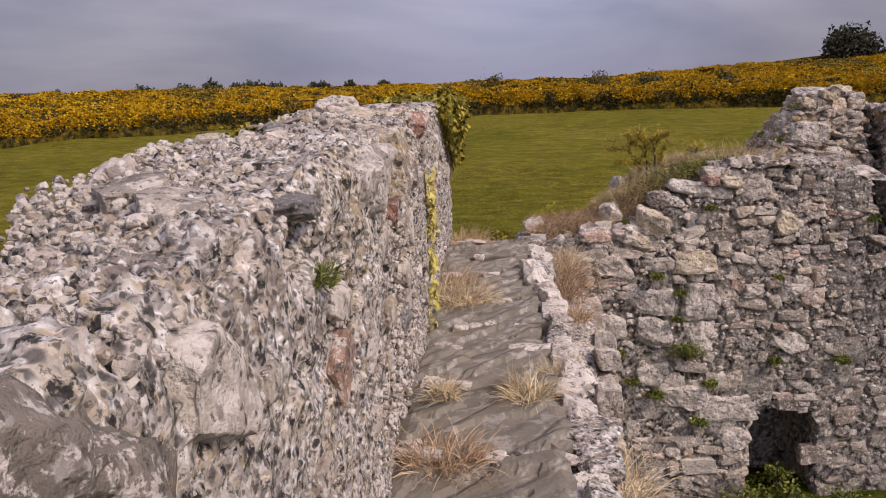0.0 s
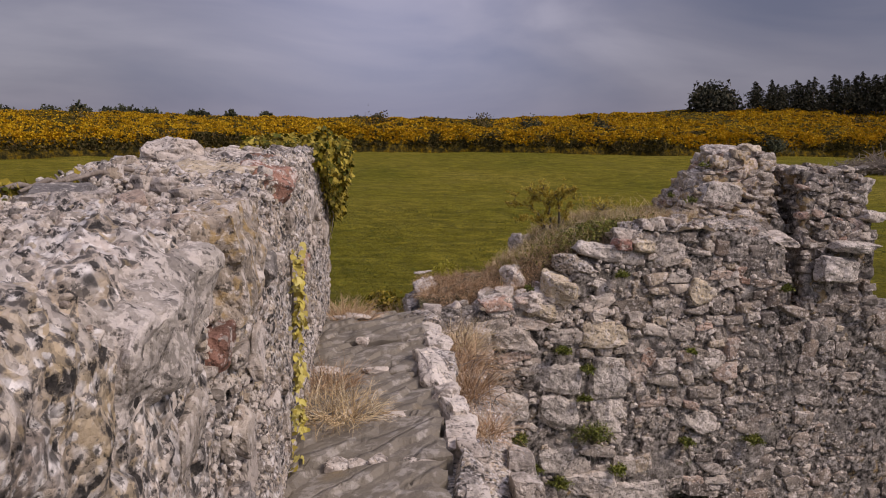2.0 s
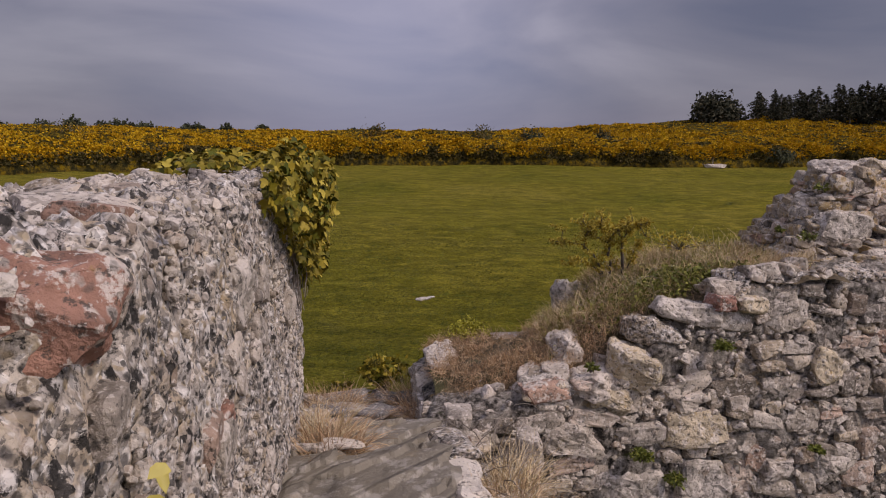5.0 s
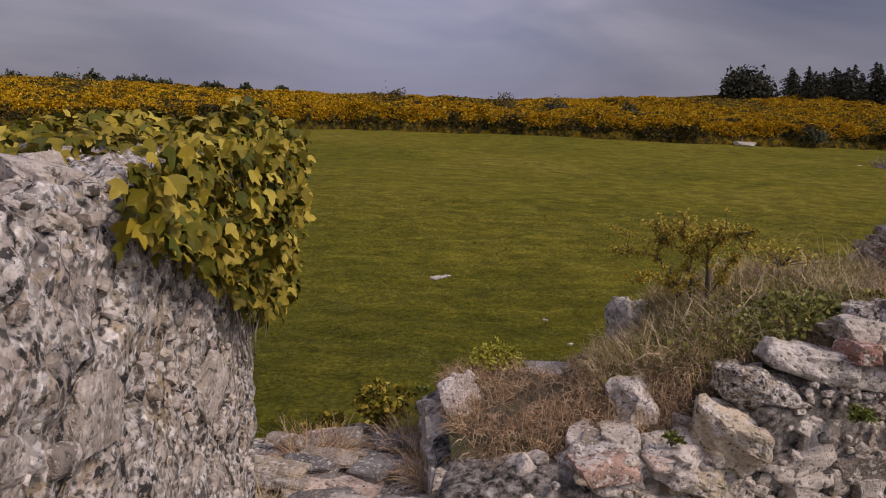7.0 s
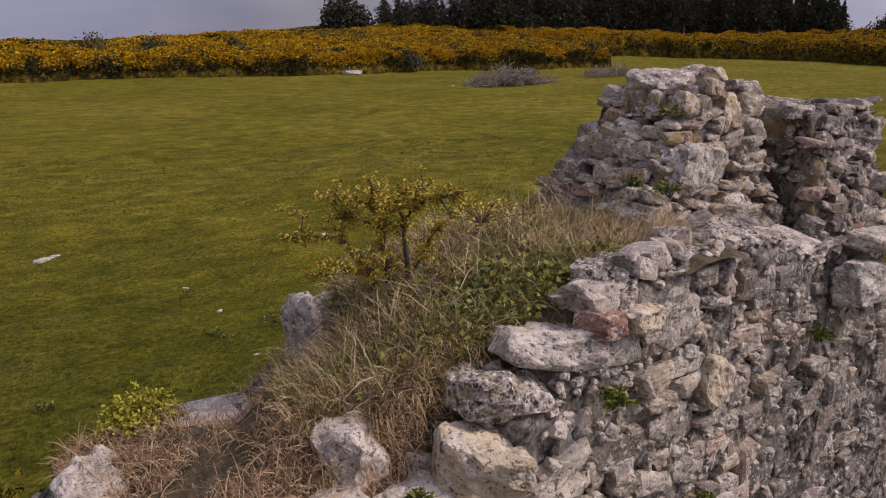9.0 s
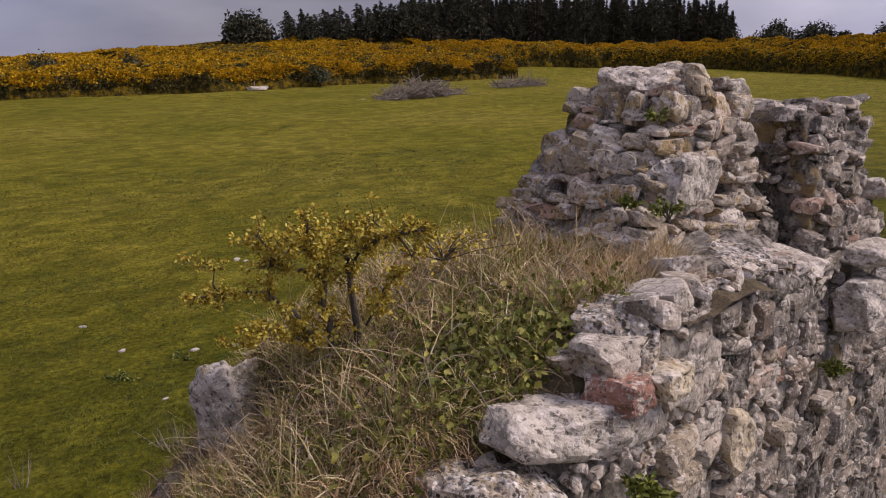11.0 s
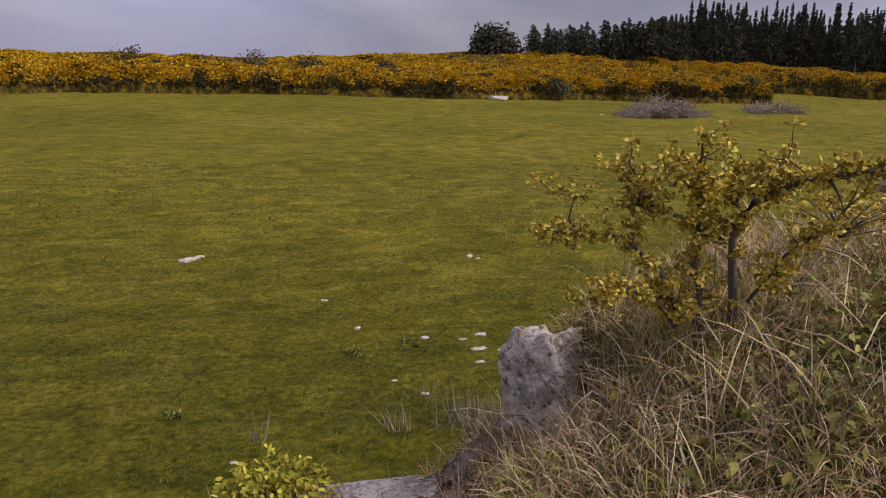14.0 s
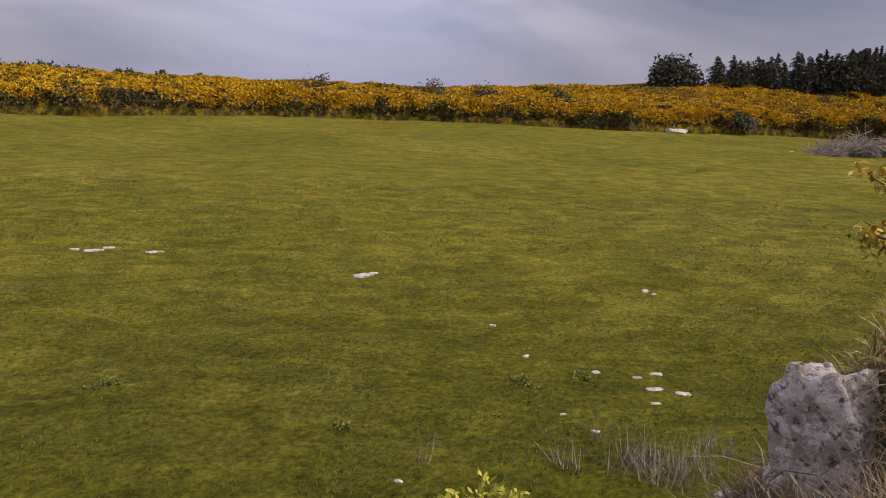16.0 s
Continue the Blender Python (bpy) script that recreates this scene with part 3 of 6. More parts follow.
def leaves_mesh(name, poses, material, shape=LEAF, faces=LEAF_FACES):
    L = np.c_[np.array(shape), np.ones(len(shape))]
    V = np.concatenate([L @ np.array(m)[:3].T for m in poses])
    F = (np.arange(len(poses))[:, None, None] * len(shape) + np.array(faces)[None]).reshape(-1, 3)
    return mesh(name, V, F, material)


def tube(V, F, pts, radii, sides=5):
    """Adds a tapered tube along points to the lists V and F."""
    n0 = len(V)
    pts = [Vector(p) for p in pts]
    for k, (p, rad) in enumerate(zip(pts, radii)):
        d = (pts[min(k + 1, len(pts) - 1)] - pts[max(k - 1, 0)]).normalized()
        a = d.orthogonal().normalized()
        b = d.cross(a)
        V += [tuple(p + (a * math.cos(q) + b * math.sin(q)) * rad) for q in (2 * math.pi * i / sides for i in range(sides))]
    for k in range(len(pts) - 1):
        for i in range(sides):
            j = (i + 1) % sides
            F.append([n0 + k * sides + i, n0 + k * sides + j, n0 + (k + 1) * sides + j, n0 + (k + 1) * sides + i])


# ---- ground ----
def field_z(x, y):
    x, y = np.asarray(x, float), np.asarray(y, float)
    z = -4.0 + 0.035 * (np.clip(y, -20, 110) - 11) + 0.03 * np.clip(y - 88, 0, 45)
    inside = smooth(10.6, 9.8, y) * smooth(-1.2, -0.4, x) * smooth(14, 11, x)
    z = z + inside * (-3.75 - z) * 0.9
    return z


def ground_z(x, y):
    P = np.stack(np.broadcast_arrays(np.asarray(x, float), np.asarray(y, float), 0.0), -1)
    return field_z(x, y) + fbm(P, 0.07, 3, 5) * 0.22 + fbm(P, 0.8, 3, 9) * 0.035


def axis(lo, hi, near, steps):
    a = [near]
    while a[-1] < hi:
        a.append(a[-1] + max(steps, (a[-1] - near) * 0.045))
    b = [near]
    while b[-1] > lo:
        b.append(b[-1] - max(steps, (near - b[-1]) * 0.045))
    return np.array(sorted(set(a + b)))


gx, gy = axis(-4000, 4000, 5, 0.3), axis(-3000, 4500, 17, 0.3)
X, Y = np.meshgrid(gx, gy, indexing="ij")
part("ground", loft("ground", np.stack([X, Y, ground_z(X, Y)], -1), FIELD, close_ends=False), label="grazed green field with wind-streaked grass", kind="structure")

r = np.random.default_rng(11)
n = 120000
bx, by = r.uniform(-16, 26, n), 11.3 + r.uniform(0, 1, n) ** 1.5 * 30
keep = vnoise(np.stack([bx, by, 0 * bx], 1), 0.9, 3) + r.uniform(-1, 1, n) * 0.7 > -0.15
bx, by = bx[keep], by[keep]
bz = ground_z(bx, by)
V, F = [], []
for x, y, z in zip(bx, by, bz):
    for k in range(3):
        a, h = r.uniform(0, 6.3), r.uniform(0.018, 0.06)
        ox, oy = r.normal(0, 0.05, 2)
        lx, ly = math.cos(a), math.sin(a)
        i = len(V)
        V += [(x + ox - ly * 0.009, y + oy + lx * 0.012, z - 0.01), (x + ox + ly * 0.009, y + oy - lx * 0.009, z - 0.01), (x + ox + lx * 0.07 + 0.03, y + oy + ly * 0.07, z + h)]
        F.append([i, i + 1, i + 2])
part("field_grass", mesh("field_grass", V, F, FIELD_BLADES), label="short tufts of green field grass", kind="stuff")["category"] = "grass"

# ---- west wall with its parapet ----
TOP_Y = [-1.5, 0.4, 1.2, 2.0, 3.0, 4.3, 4.7, 5.2, 6.5, 8.5]
TOP_Z = [1.17, 1.19, 1.23, 1.28, 1.33, 1.30, 1.36, 1.38, 1.37, 1.35]
OUT_X = [-0.95, -0.80, -0.78, -1.18, -1.25, -1.3, -1.3, -1.3, -1.28, -1.2]
ys = np.arange(-1.5, 8.36, 0.0165)
rows = []
for y in ys:
    zt, xo = np.interp(y, TOP_Y, TOP_Z), np.interp(y, TOP_Y, OUT_X)
    inner = along([(-0.33, y, -0.3), (-0.345, y, 0.6), (-0.37, y, zt - 0.07), (-0.42, y, zt)], 0.0165)
    top = along([(-0.42, y, zt), (xo + 0.1, y, zt - 0.03), (xo, y, zt - 0.16)], 0.0165)
    outer = along([(xo, y, zt - 0.16), (-1.32, y, -0.3), (-1.4, y, -4.6)], 0.2)
    rows.append((inner, top, outer))
counts = [max(len(q[k]) for q in rows) for k in range(3)]


def resample(pts, k):
    s = np.linspace(0, len(pts) - 1, k)
    return np.stack([np.interp(s, np.arange(len(pts)), pts[:, c]) for c in range(3)], 1)


P = np.array([np.concatenate([resample(a, counts[0])[:-1], resample(b, counts[1])[:-1], resample(c, counts[2])]) for a, b, c in rows])


def parapet_depth(P, N):
    big = fbm(P, 2.3, 3, 21) * 0.026 + fbm(P, 14, 3, 25) * 0.009
    d1, i1 = cells(P, 10, 31)
    d2, i2 = cells(P, 24, 41)
    lumps = smooth(0.62, 0.3, d1) * 0.016 * (i1 > 0.6) + smooth(0.6, 0.25, d2) * 0.013 * (i2 > 0.4)
    holes = -0.022 * smooth(0.50, 0.60, vnoise(P, 10, 61)) - 0.018 * smooth(0.42, 0.5, vnoise(P, 25, 63))
    holes = holes - 0.11 * np.exp(-((P[..., 1] - 4.80) / 0.07) ** 2 - ((P[..., 2] - 1.28) / 0.07) ** 2 - ((P[..., 0] + 0.40) / 0.15) ** 2)
    holes = holes - 0.10 * np.exp(-((P[..., 1] - 1.86) / 0.13) ** 2 - ((P[..., 2] - 1.16) / 0.045) ** 2 - ((P[..., 0] + 0.37) / 0.12) ** 2)
    up = smooth(0.3, 0.8, N[..., 2])
    return big + lumps * (0.65 + 0.85 * up) + holes * (1 + 0.9 * up)


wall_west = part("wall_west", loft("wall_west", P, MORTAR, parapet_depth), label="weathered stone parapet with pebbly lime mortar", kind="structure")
big_stone("stone", RED, 11, -0.445, 4.98, 1.31, 0.25, 0.24, 0.17, 6, 16, 20, wall_west, "loose red sandstone block", 14)
big_stone("stone", BUFF, 12, -0.64, 4.90, 1.30, 0.32, 0.40, 0.18, 4, 5, -8, wall_west, "buff stone block crusted with lichen", 14)
big_stone("stone", PALE, 13, -0.98, 5.50, 1.40, 0.28, 0.26, 0.16, 5, -8, 20, wall_west)
big_stone("stone", SLATE, 14, -0.44, 1.88, 1.235, 0.20, 0.27, 0.06, -6, -4, 4, wall_west, "dark slate slip jutting over a hollow", 18)
big_stone("stone", DARK, 15, -0.415, 0.66, 1.09, 0.22, 0.58, 0.34, -6, 0, 2, wall_west, "smooth dark grey block", 26, 5)
big_stone("stone", LIMESTONE, 16, -0.385, 1.20, 1.06, 0.12, 0.27, 0.20, -18, 0, 0, wall_west, "", 18)
big_stone("stone", LIMESTONE, 24, -0.415, 2.90, 1.19, 0.21, 0.58, 0.25, -5, 4, 2, wall_west, "pale grey block in the parapet", 26, 7)
big_stone("stone", STAINED, 17, -0.412, 3.80, 1.155, 0.21, 0.70, 0.32, -4, 3, 2, wall_west, "ochre-stained block", 28, 7)
big_stone("stone", RED, 20, -0.36, 3.40, 0.99, 0.09, 0.15, 0.12, 12, 0, 0, wall_west, "", 12)
big_stone("stone", SLATE, 21, -0.36, 4.28, 1.03, 0.09, 0.20, 0.12, -18, 0, 0, wall_west, "", 12)
big_stone("stone", SLATE, 22, -0.36, 3.55, 0.45, 0.09, 0.17, 0.15, -12, 0, 0, wall_west, "", 12)
big_stone("stone", LIMESTONE, 23, -0.36, 2.55, 0.70, 0.09, 0.22, 0.18, 30, 0, 0, wall_west, "", 14)
big_stone("stone", RED, 25, -0.36, 5.95, 0.75, 0.08, 0.20, 0.12, 24, 0, 0, wall_west, "", 12)
big_stone("stone", LIMESTONE, 26, -0.37, 6.35, 1.05, 0.10, 0.30, 0.20, 10, 0, 0, wall_west, "", 14)
big_stone("stone", SLATE, 19, -1.02, 4.15, 1.325, 0.20, 0.40, 0.035, 2, 5, 15, wall_west, "thin dark slate")
r = np.random.default_rng(3)
for k in range(46):
    y, z = r.uniform(0.8, 8.2), r.uniform(0.1, 1.2)
    s = r.uniform(0.07, 0.17)
    part("stone", (STONES + PALES)[k % 19], wall_west, m=trs(-0.345 + r.uniform(-0.01, 0.012), y, z, 0.05, s * r.uniform(1, 1.6), s * r.uniform(0.6, 1.1), r.uniform(-25, 25), r.uniform(-6, 6), r.uniform(-5, 5)))
for k in range(34):
    y, x = r.uniform(1.0, 8.0), r.uniform(-1.1, -0.5)
    s = r.uniform(0.06, 0.16)
    part("stone", (STONES + PALES)[k % 19], wall_west, m=trs(x, y, np.interp(y, TOP_Y, TOP_Z) + 0.0, s, s * r.uniform(1, 1.5), 0.07, r.uniform(-12, 12), r.uniform(-12, 12), r.uniform(0, 180)))

# pebbles and stone chips set in the mortar
BEDDED = [(3.80, 1.16, 0.34, 0.19), (2.90, 1.19, 0.28, 0.16), (0.66, 1.09, 0.28, 0.20), (1.20, 1.06, 0.14, 0.11), (4.98, 1.31, 0.13, 0.12), (1.88, 1.22, 0.14, 0.06)]
pebbles = []
for k in range(8200):
    y, q = 0.3 + 8.0 * r.uniform(0, 1) ** 1.25, 0.012 + 0.026 * r.uniform(0, 1) ** 2.4
    q *= np.interp(y, [0.5, 3.0], [0.55, 1.0])
    zt = np.interp(y, TOP_Y, TOP_Z)
    if k % 2:
        z = r.uniform(0.0, 1.0) ** 0.75 * (zt - 0.02)
        if any(abs(y - b[0]) < b[2] and abs(z - b[1]) < b[3] for b in BEDDED):
            continue
        x = np.interp(z, [-0.3, 0.6, 1.2], [-0.33, -0.345, -0.372]) + q * 0.02 + r.uniform(-0.012, 0.004)
        pebbles.append((PEBBLE[k % 8], trs(x, y, z, q, q * r.uniform(0.8, 1.7), q * r.uniform(0.7, 1.3), r.uniform(-40, 40), r.uniform(-20, 20), r.uniform(-20, 20))))
    else:
        x = r.uniform(np.interp(y, TOP_Y, OUT_X) + 0.06, -0.39)
        if x > -0.52 and any(abs(y - b[0]) < b[2] for b in BEDDED) or (abs(x + 0.64) < 0.15 and abs(y - 4.9) < 0.19):
            continue
        pebbles.append((PEBBLE[k % 8], trs(x, y, zt - 0.008 + r.uniform(-0.016, 0.014), q * r.uniform(0.9, 1.8), q * r.uniform(0.9, 1.4), q, r.uniform(-25, 25), r.uniform(-25, 25), r.uniform(0, 180))))
part("pebble", join_pieces("pebble", GRIT, pebbles), wall_west, "grey, white and ochre pebbles set in mortar", "stuff")
# bleached sticks lying on the outer edge
for k in range(5):
    V, F = [], []
    a = r.uniform(-0.5, 0.5) + 1.2
    tube(V, F, [(-0.16 * math.cos(a), -0.2 * math.sin(a), 0.02), (0, 0.02, 0.045), (0.1 * math.cos(a), 0.14 * math.sin(a), 0.02), (0.19 * math.cos(a + 0.4), 0.26 * math.sin(a + 0.4), 0.05)], (0.006, 0.011, 0.010, 0.004), 6)
    tagged(part("stick", mesh("stick", V, F, DEAD), None, "bleached dead stick lying on the parapet top", m=pose(-1.18 + 0.05 * k, 4.2 + 0.12 * k, 1.30 + 0.008 * k)), category="stick", group="dead sticks on the parapet")

# ---- wall walk of slabs ----
WALK_Y = [-1.5, 6.6, 7.3, 7.9, 8.5, 8.9, 9.6, 10.4, 10.9]
WALK_Z = [-0.06, -0.06, -0.10, -0.22, -0.42, -0.52, -0.74, -0.80, -0.95]
rows = []
for y in np.arange(-1.5, 10.9, 0.03):
    zt = np.interp(y, WALK_Y, WALK_Z)
    e = np.interp(y, [-1.5, 3, 6, 6.6, 8.6, 9.4, 11], [0.42, 0.44, 0.50, 0.52, 0.58, 0.75, 0.8])
    l = np.interp(y, [8.2, 8.6, 10.9], [-0.42, -0.7, -0.9])
    zl = zt - 0.28 + 0.1 * math.sin(y * 2.3)
    w = np.interp(y, [0, 3.5, 5.5, 9], [0.07, 0.12, 0.36, 0.5])
    left = [(l - 0.9, y, -4.6), (l - 0.6, y, zt - 0.6), (l, y, zt)] if y > 8.34 else [(l, y, zt - 0.2), (l, y, zt)]
    rows.append(np.concatenate([resample(np.array(left, float), 12)[:-1], resample(along([(l, y, zt), (e, y, zt)], 0.05), 26)[:-1], resample(along([(e, y, zt), (e + 0.05, y, zl), (e + w, y, zl - 0.04), (e + w + 0.12, y, -4.3)], 0.05), 70)]))
P = np.array(rows)[:, ::-1]
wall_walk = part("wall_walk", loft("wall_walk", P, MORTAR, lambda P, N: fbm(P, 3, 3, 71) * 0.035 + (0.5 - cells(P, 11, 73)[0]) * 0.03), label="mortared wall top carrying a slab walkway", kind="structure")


def slab(y0, y1, seed, tilt, x0=-0.36, x1=0.44, z=0.0):
    """A slate slab with split layers across its top and a broken outline."""
    q = np.random.default_rng(seed)
    nx, ny = 34, max(10, int((y1 - y0) / 0.024))
    u, v = np.meshgrid(np.linspace(-1, 1, nx), np.linspace(-1, 1, ny), indexing="ij")
    w, l = (x1 - x0) / 2, (y1 - y0) / 2 + 0.02
    ou = 1 + 0.10 * vnoise(np.stack([v * 2, v * 0, v * 0 + seed], -1), 1.5, seed)
    X = u * w * ou + (x0 + x1) / 2
    Y = v * l * (1 + 0.10 * vnoise(np.stack([u * 2, u * 0, u * 0 - seed], -1), 1.4, seed + 5)) + (y0 + y1) / 2
    skew = Y * 1.0 - X * q.uniform(0.7, 1.3)
    G = np.stack([X, Y, 0 * X], -1)
    lay = skew * q.uniform(2.4, 3.6) + fbm(G, 2.6, 4, seed) * 0.7
    step = np.floor(lay) + smooth(0.95, 1.0, lay - np.floor(lay))
    Z = z + 0.035 + (step - step.mean()) * 0.030 + (X - 0.04) * 0.14 - (Y - (y0 + y1) / 2) * math.tan(radians(tilt)) + fbm(G, 9, 4, seed + 9) * 0.008
    edge = np.maximum(np.abs(u), np.abs(v))
    Z = Z - 0.02 * smooth(0.85, 1.0, edge)
    top = np.stack([X, Y, Z], -1)
    low = top.copy()
    low[..., 2] = z - 0.075
    n = nx * ny
    i = np.arange(n).reshape(nx, ny)
    F = np.stack([i[:-1, :-1], i[1:, :-1], i[1:, 1:], i[:-1, 1:]], -1).reshape(-1, 4).tolist()
    ring = list(i[:, 0]) + list(i[-1, 1:]) + list(i[-2::-1, -1]) + list(i[0, -2:0:-1])
    V = np.concatenate([top.reshape(-1, 3), low.reshape(-1, 3)])
    F += [[int(b), int(a), int(a + n), int(b + n)] for a, b in zip(ring, ring[1:] + ring[:1])]
    part("slab", mesh("slab", V, F, SLAB, flat=True), wall_walk, "layered grey slate slab")


SLABS = [-1.2, -0.4, 0.4, 1.1, 1.75, 2.5, 3.0, 3.75, 4.3, 4.75, 5.35, 6.05, 6.75, 7.45]
for k, (a, b) in enumerate(zip(SLABS[:-1], SLABS[1:])):
    slab(a + 0.02, b - 0.02, 40 + k, [6.0, 4.2, 6.8, 4.8][k % 4], x1=0.40 + 0.04 * math.sin(k * 2.1) + 0.08 * (a > 5))
slab(7.45, 8.15, 77, 9, -0.30, 0.46, -0.12)
r = np.random.default_rng(5)
y = -1.0
while y < 7.6:
    l = r.uniform(0.10, 0.30)
    big_stone("stone", [PALE, WHITENED, WHITENED, MORTAR][int(r.integers(4))], int(r.integers(9999)), 0.44 + 0.01 * y + r.uniform(-0.03, 0.03), y + l / 2, 0.0 + r.uniform(-0.03, 0.03), r.uniform(0.12, 0.20), l * 1.35, r.uniform(0.08, 0.12), r.uniform(-10, 10), r.uniform(-5, 22), r.uniform(-20, 20), wall_walk, cuts=6)
    y += l
big_stone("stone", WHITENED, 81, 0.43, 6.02, 0.02, 0.19, 0.60, 0.18, 4, 10, 4, wall_walk, "white lime-crusted edge stone")
for k in range(60):
    y, z = r.uniform(0.5, 9.0), r.uniform(-1.2, -0.12)
    s = r.uniform(0.12, 0.26)
    w = np.interp(y, [0, 3.5, 5.5, 9], [0.07, 0.12, 0.36, 0.5])
    e = np.interp(y, [-1.5, 3, 6, 6.6, 8.6, 9.4, 11], [0.42, 0.44, 0.50, 0.52, 0.58, 0.75, 0.8])
    part("stone", STONES[k % 14], wall_walk, m=trs(e + (w + 0.06 if z < -0.36 else 0.03), y, z, 0.16, s * 1.4, s * 0.8, r.uniform(-8, 8), 0, r.uniform(-8, 8)))
for k, y in enumerate(SLABS[2:]):
    x = -0.33
    while x < 0.36:
        w = r.uniform(0.05, 0.16)
        if r.uniform(0, 1) < 0.55:
            part("stone", PALES[int(r.integers(5))], wall_walk, m=trs(x + w / 2, y + r.uniform(-0.03, 0.03) - 0.12 * (x - 0.1), 0.025 + r.uniform(-0.012, 0.012), w * 1.3, r.uniform(0.05, 0.10), 0.05, r.uniform(-10, 10), r.uniform(-10, 10), r.uniform(-20, 5)))
        x += w
# broken strata at the corner gap
for k in range(150):
    q, lift = r.uniform(0, 1), r.uniform(-0.16, 0.05)
    part("stone", (SLATES + STONES[:4])[k % 9], wall_walk, m=trs(-0.5 + 1.15 * r.uniform(0, 1), 8.3 + 2.5 * q, np.interp(8.3 + 2.5 * q, WALK_Y, WALK_Z) + lift + 0.03, r.uniform(0.18, 0.42), r.uniform(0.14, 0.30), r.uniform(0.03, 0.07), r.uniform(-8, 8), r.uniform(-8, 8), r.uniform(-35, 35)))

# ---- north wall ----
FRONT_X = [0.5, 0.9, 1.5, 2.0, 2.15, 2.45, 2.65, 2.85, 3.2, 3.6, 4.0, 4.35, 4.6, 4.8, 5.7, 9.5]
FRONT_Z = [-0.42, -0.32, -0.18, -0.18, 0.10, 0.22, 0.42, 0.52, 0.55, 0.55, 0.52, 0.42, 0.30, -0.56, -0.56, -0.62]
BACK_Z = [-0.46, -0.38, -0.20, 0.08, 0.16, 0.27, 0.34, 0.40, 0.46, 0.56, 0.58, 0.58, 0.40, -0.56, -0.56, -0.62]


def face_y(x, z):
    return 9.06 + 0.13 * (np.asarray(x) - 2.0) + 0.05 * np.clip(-np.asarray(z) - 0.6, 0, 1.5)


def hollow(x, z):
    """The low arched opening in the wall's foot."""
    return smooth(0.46, 0.38, np.abs(x - 3.72) + 0.25 * np.clip(z + 2.9, 0, 1)) * smooth(-2.52, -2.66, z + 0.5 * np.abs(x - 3.72) ** 2)


rows = []
for x in np.arange(0.5, 9.5, 0.035):
    zf, zb = np.interp(x, FRONT_X, FRONT_Z), np.interp(x, FRONT_X, BACK_Z)
    yf = float(face_y(x, 0)) - 0.032
    back = along([(x, 10.78, -4.6), (x, 10.62, zb - 0.1), (x, 10.5, zb)], 0.15)
    top = along([(x, 10.5, zb), (x, 9.75, zb), (x, yf + 0.12, zf + 0.02), (x, yf, zf - 0.08)], 0.04)
    front = along([(x, yf, zf - 0.08), (x, float(face_y(x, -2)) - 0.032, -2.0), (x, float(face_y(x, -4)) - 0.032, -4.3)], 0.05)
    front[:, 1] += 0.9 * hollow(front[:, 0], front[:, 2])
    rows.append((back, top, front))
counts = [max(len(q[k]) for q in rows) for k in range(3)]
P = np.array([np.concatenate([resample(a, counts[0])[:-1], resample(b, counts[1])[:-1], resample(c, counts[2])]) for a, b, c in rows])
wall_north = part("wall_north", loft("wall_north", P, JOINT, lambda P, N: fbm(P, 2.5, 3, 81) * 0.03 + (0.5 - cells(P, 9, 83)[0]) * 0.05 + fbm(P, 10, 3, 85) * 0.02), label="ruined random-rubble wall of grey stone", kind="structure")

# larger facing blocks: material, place along the wall, height, size, turn
BLOCKS = [
    (BUFF, 2.50, -0.62, 0.52, 0.30, 4), (LIMESTONE, 2.57, -1.10, 0.46, 0.44, 0), (LIMESTONE, 1.98, -1.05, 0.52, 0.34, 6), (LIMESTONE, 2.05, -1.46, 0.50, 0.40, 0),
    (LIMESTONE, 2.57, -1.55, 0.44, 0.40, 0), (BUFF, 1.80, -0.33, 0.34, 0.19, 8), (STONE, 1.52, -0.60, 0.46, 0.24, 3), (LIMESTONE, 2.95, -2.52, 0.72, 0.42, -8),
    (PALE, 2.45, -2.35, 0.62, 0.34, 0), (LIMESTONE, 2.02, -2.0, 0.36, 0.30, 0), (LIMESTONE, 3.72, -1.02, 0.40, 0.26, 3), (LIMESTONE, 3.72, -1.66, 0.46, 0.28, 24),
    (BUFF, 3.62, -0.18, 0.34, 0.26, 0), (LIMESTONE, 3.10, -2.95, 0.40, 0.30, 0), (LIMESTONE, 1.45, -1.35, 0.46, 0.32, 0), (PALE, 3.25, -1.0, 0.30, 0.20, 0)]
r = np.random.default_rng(17)
near, far = [], []
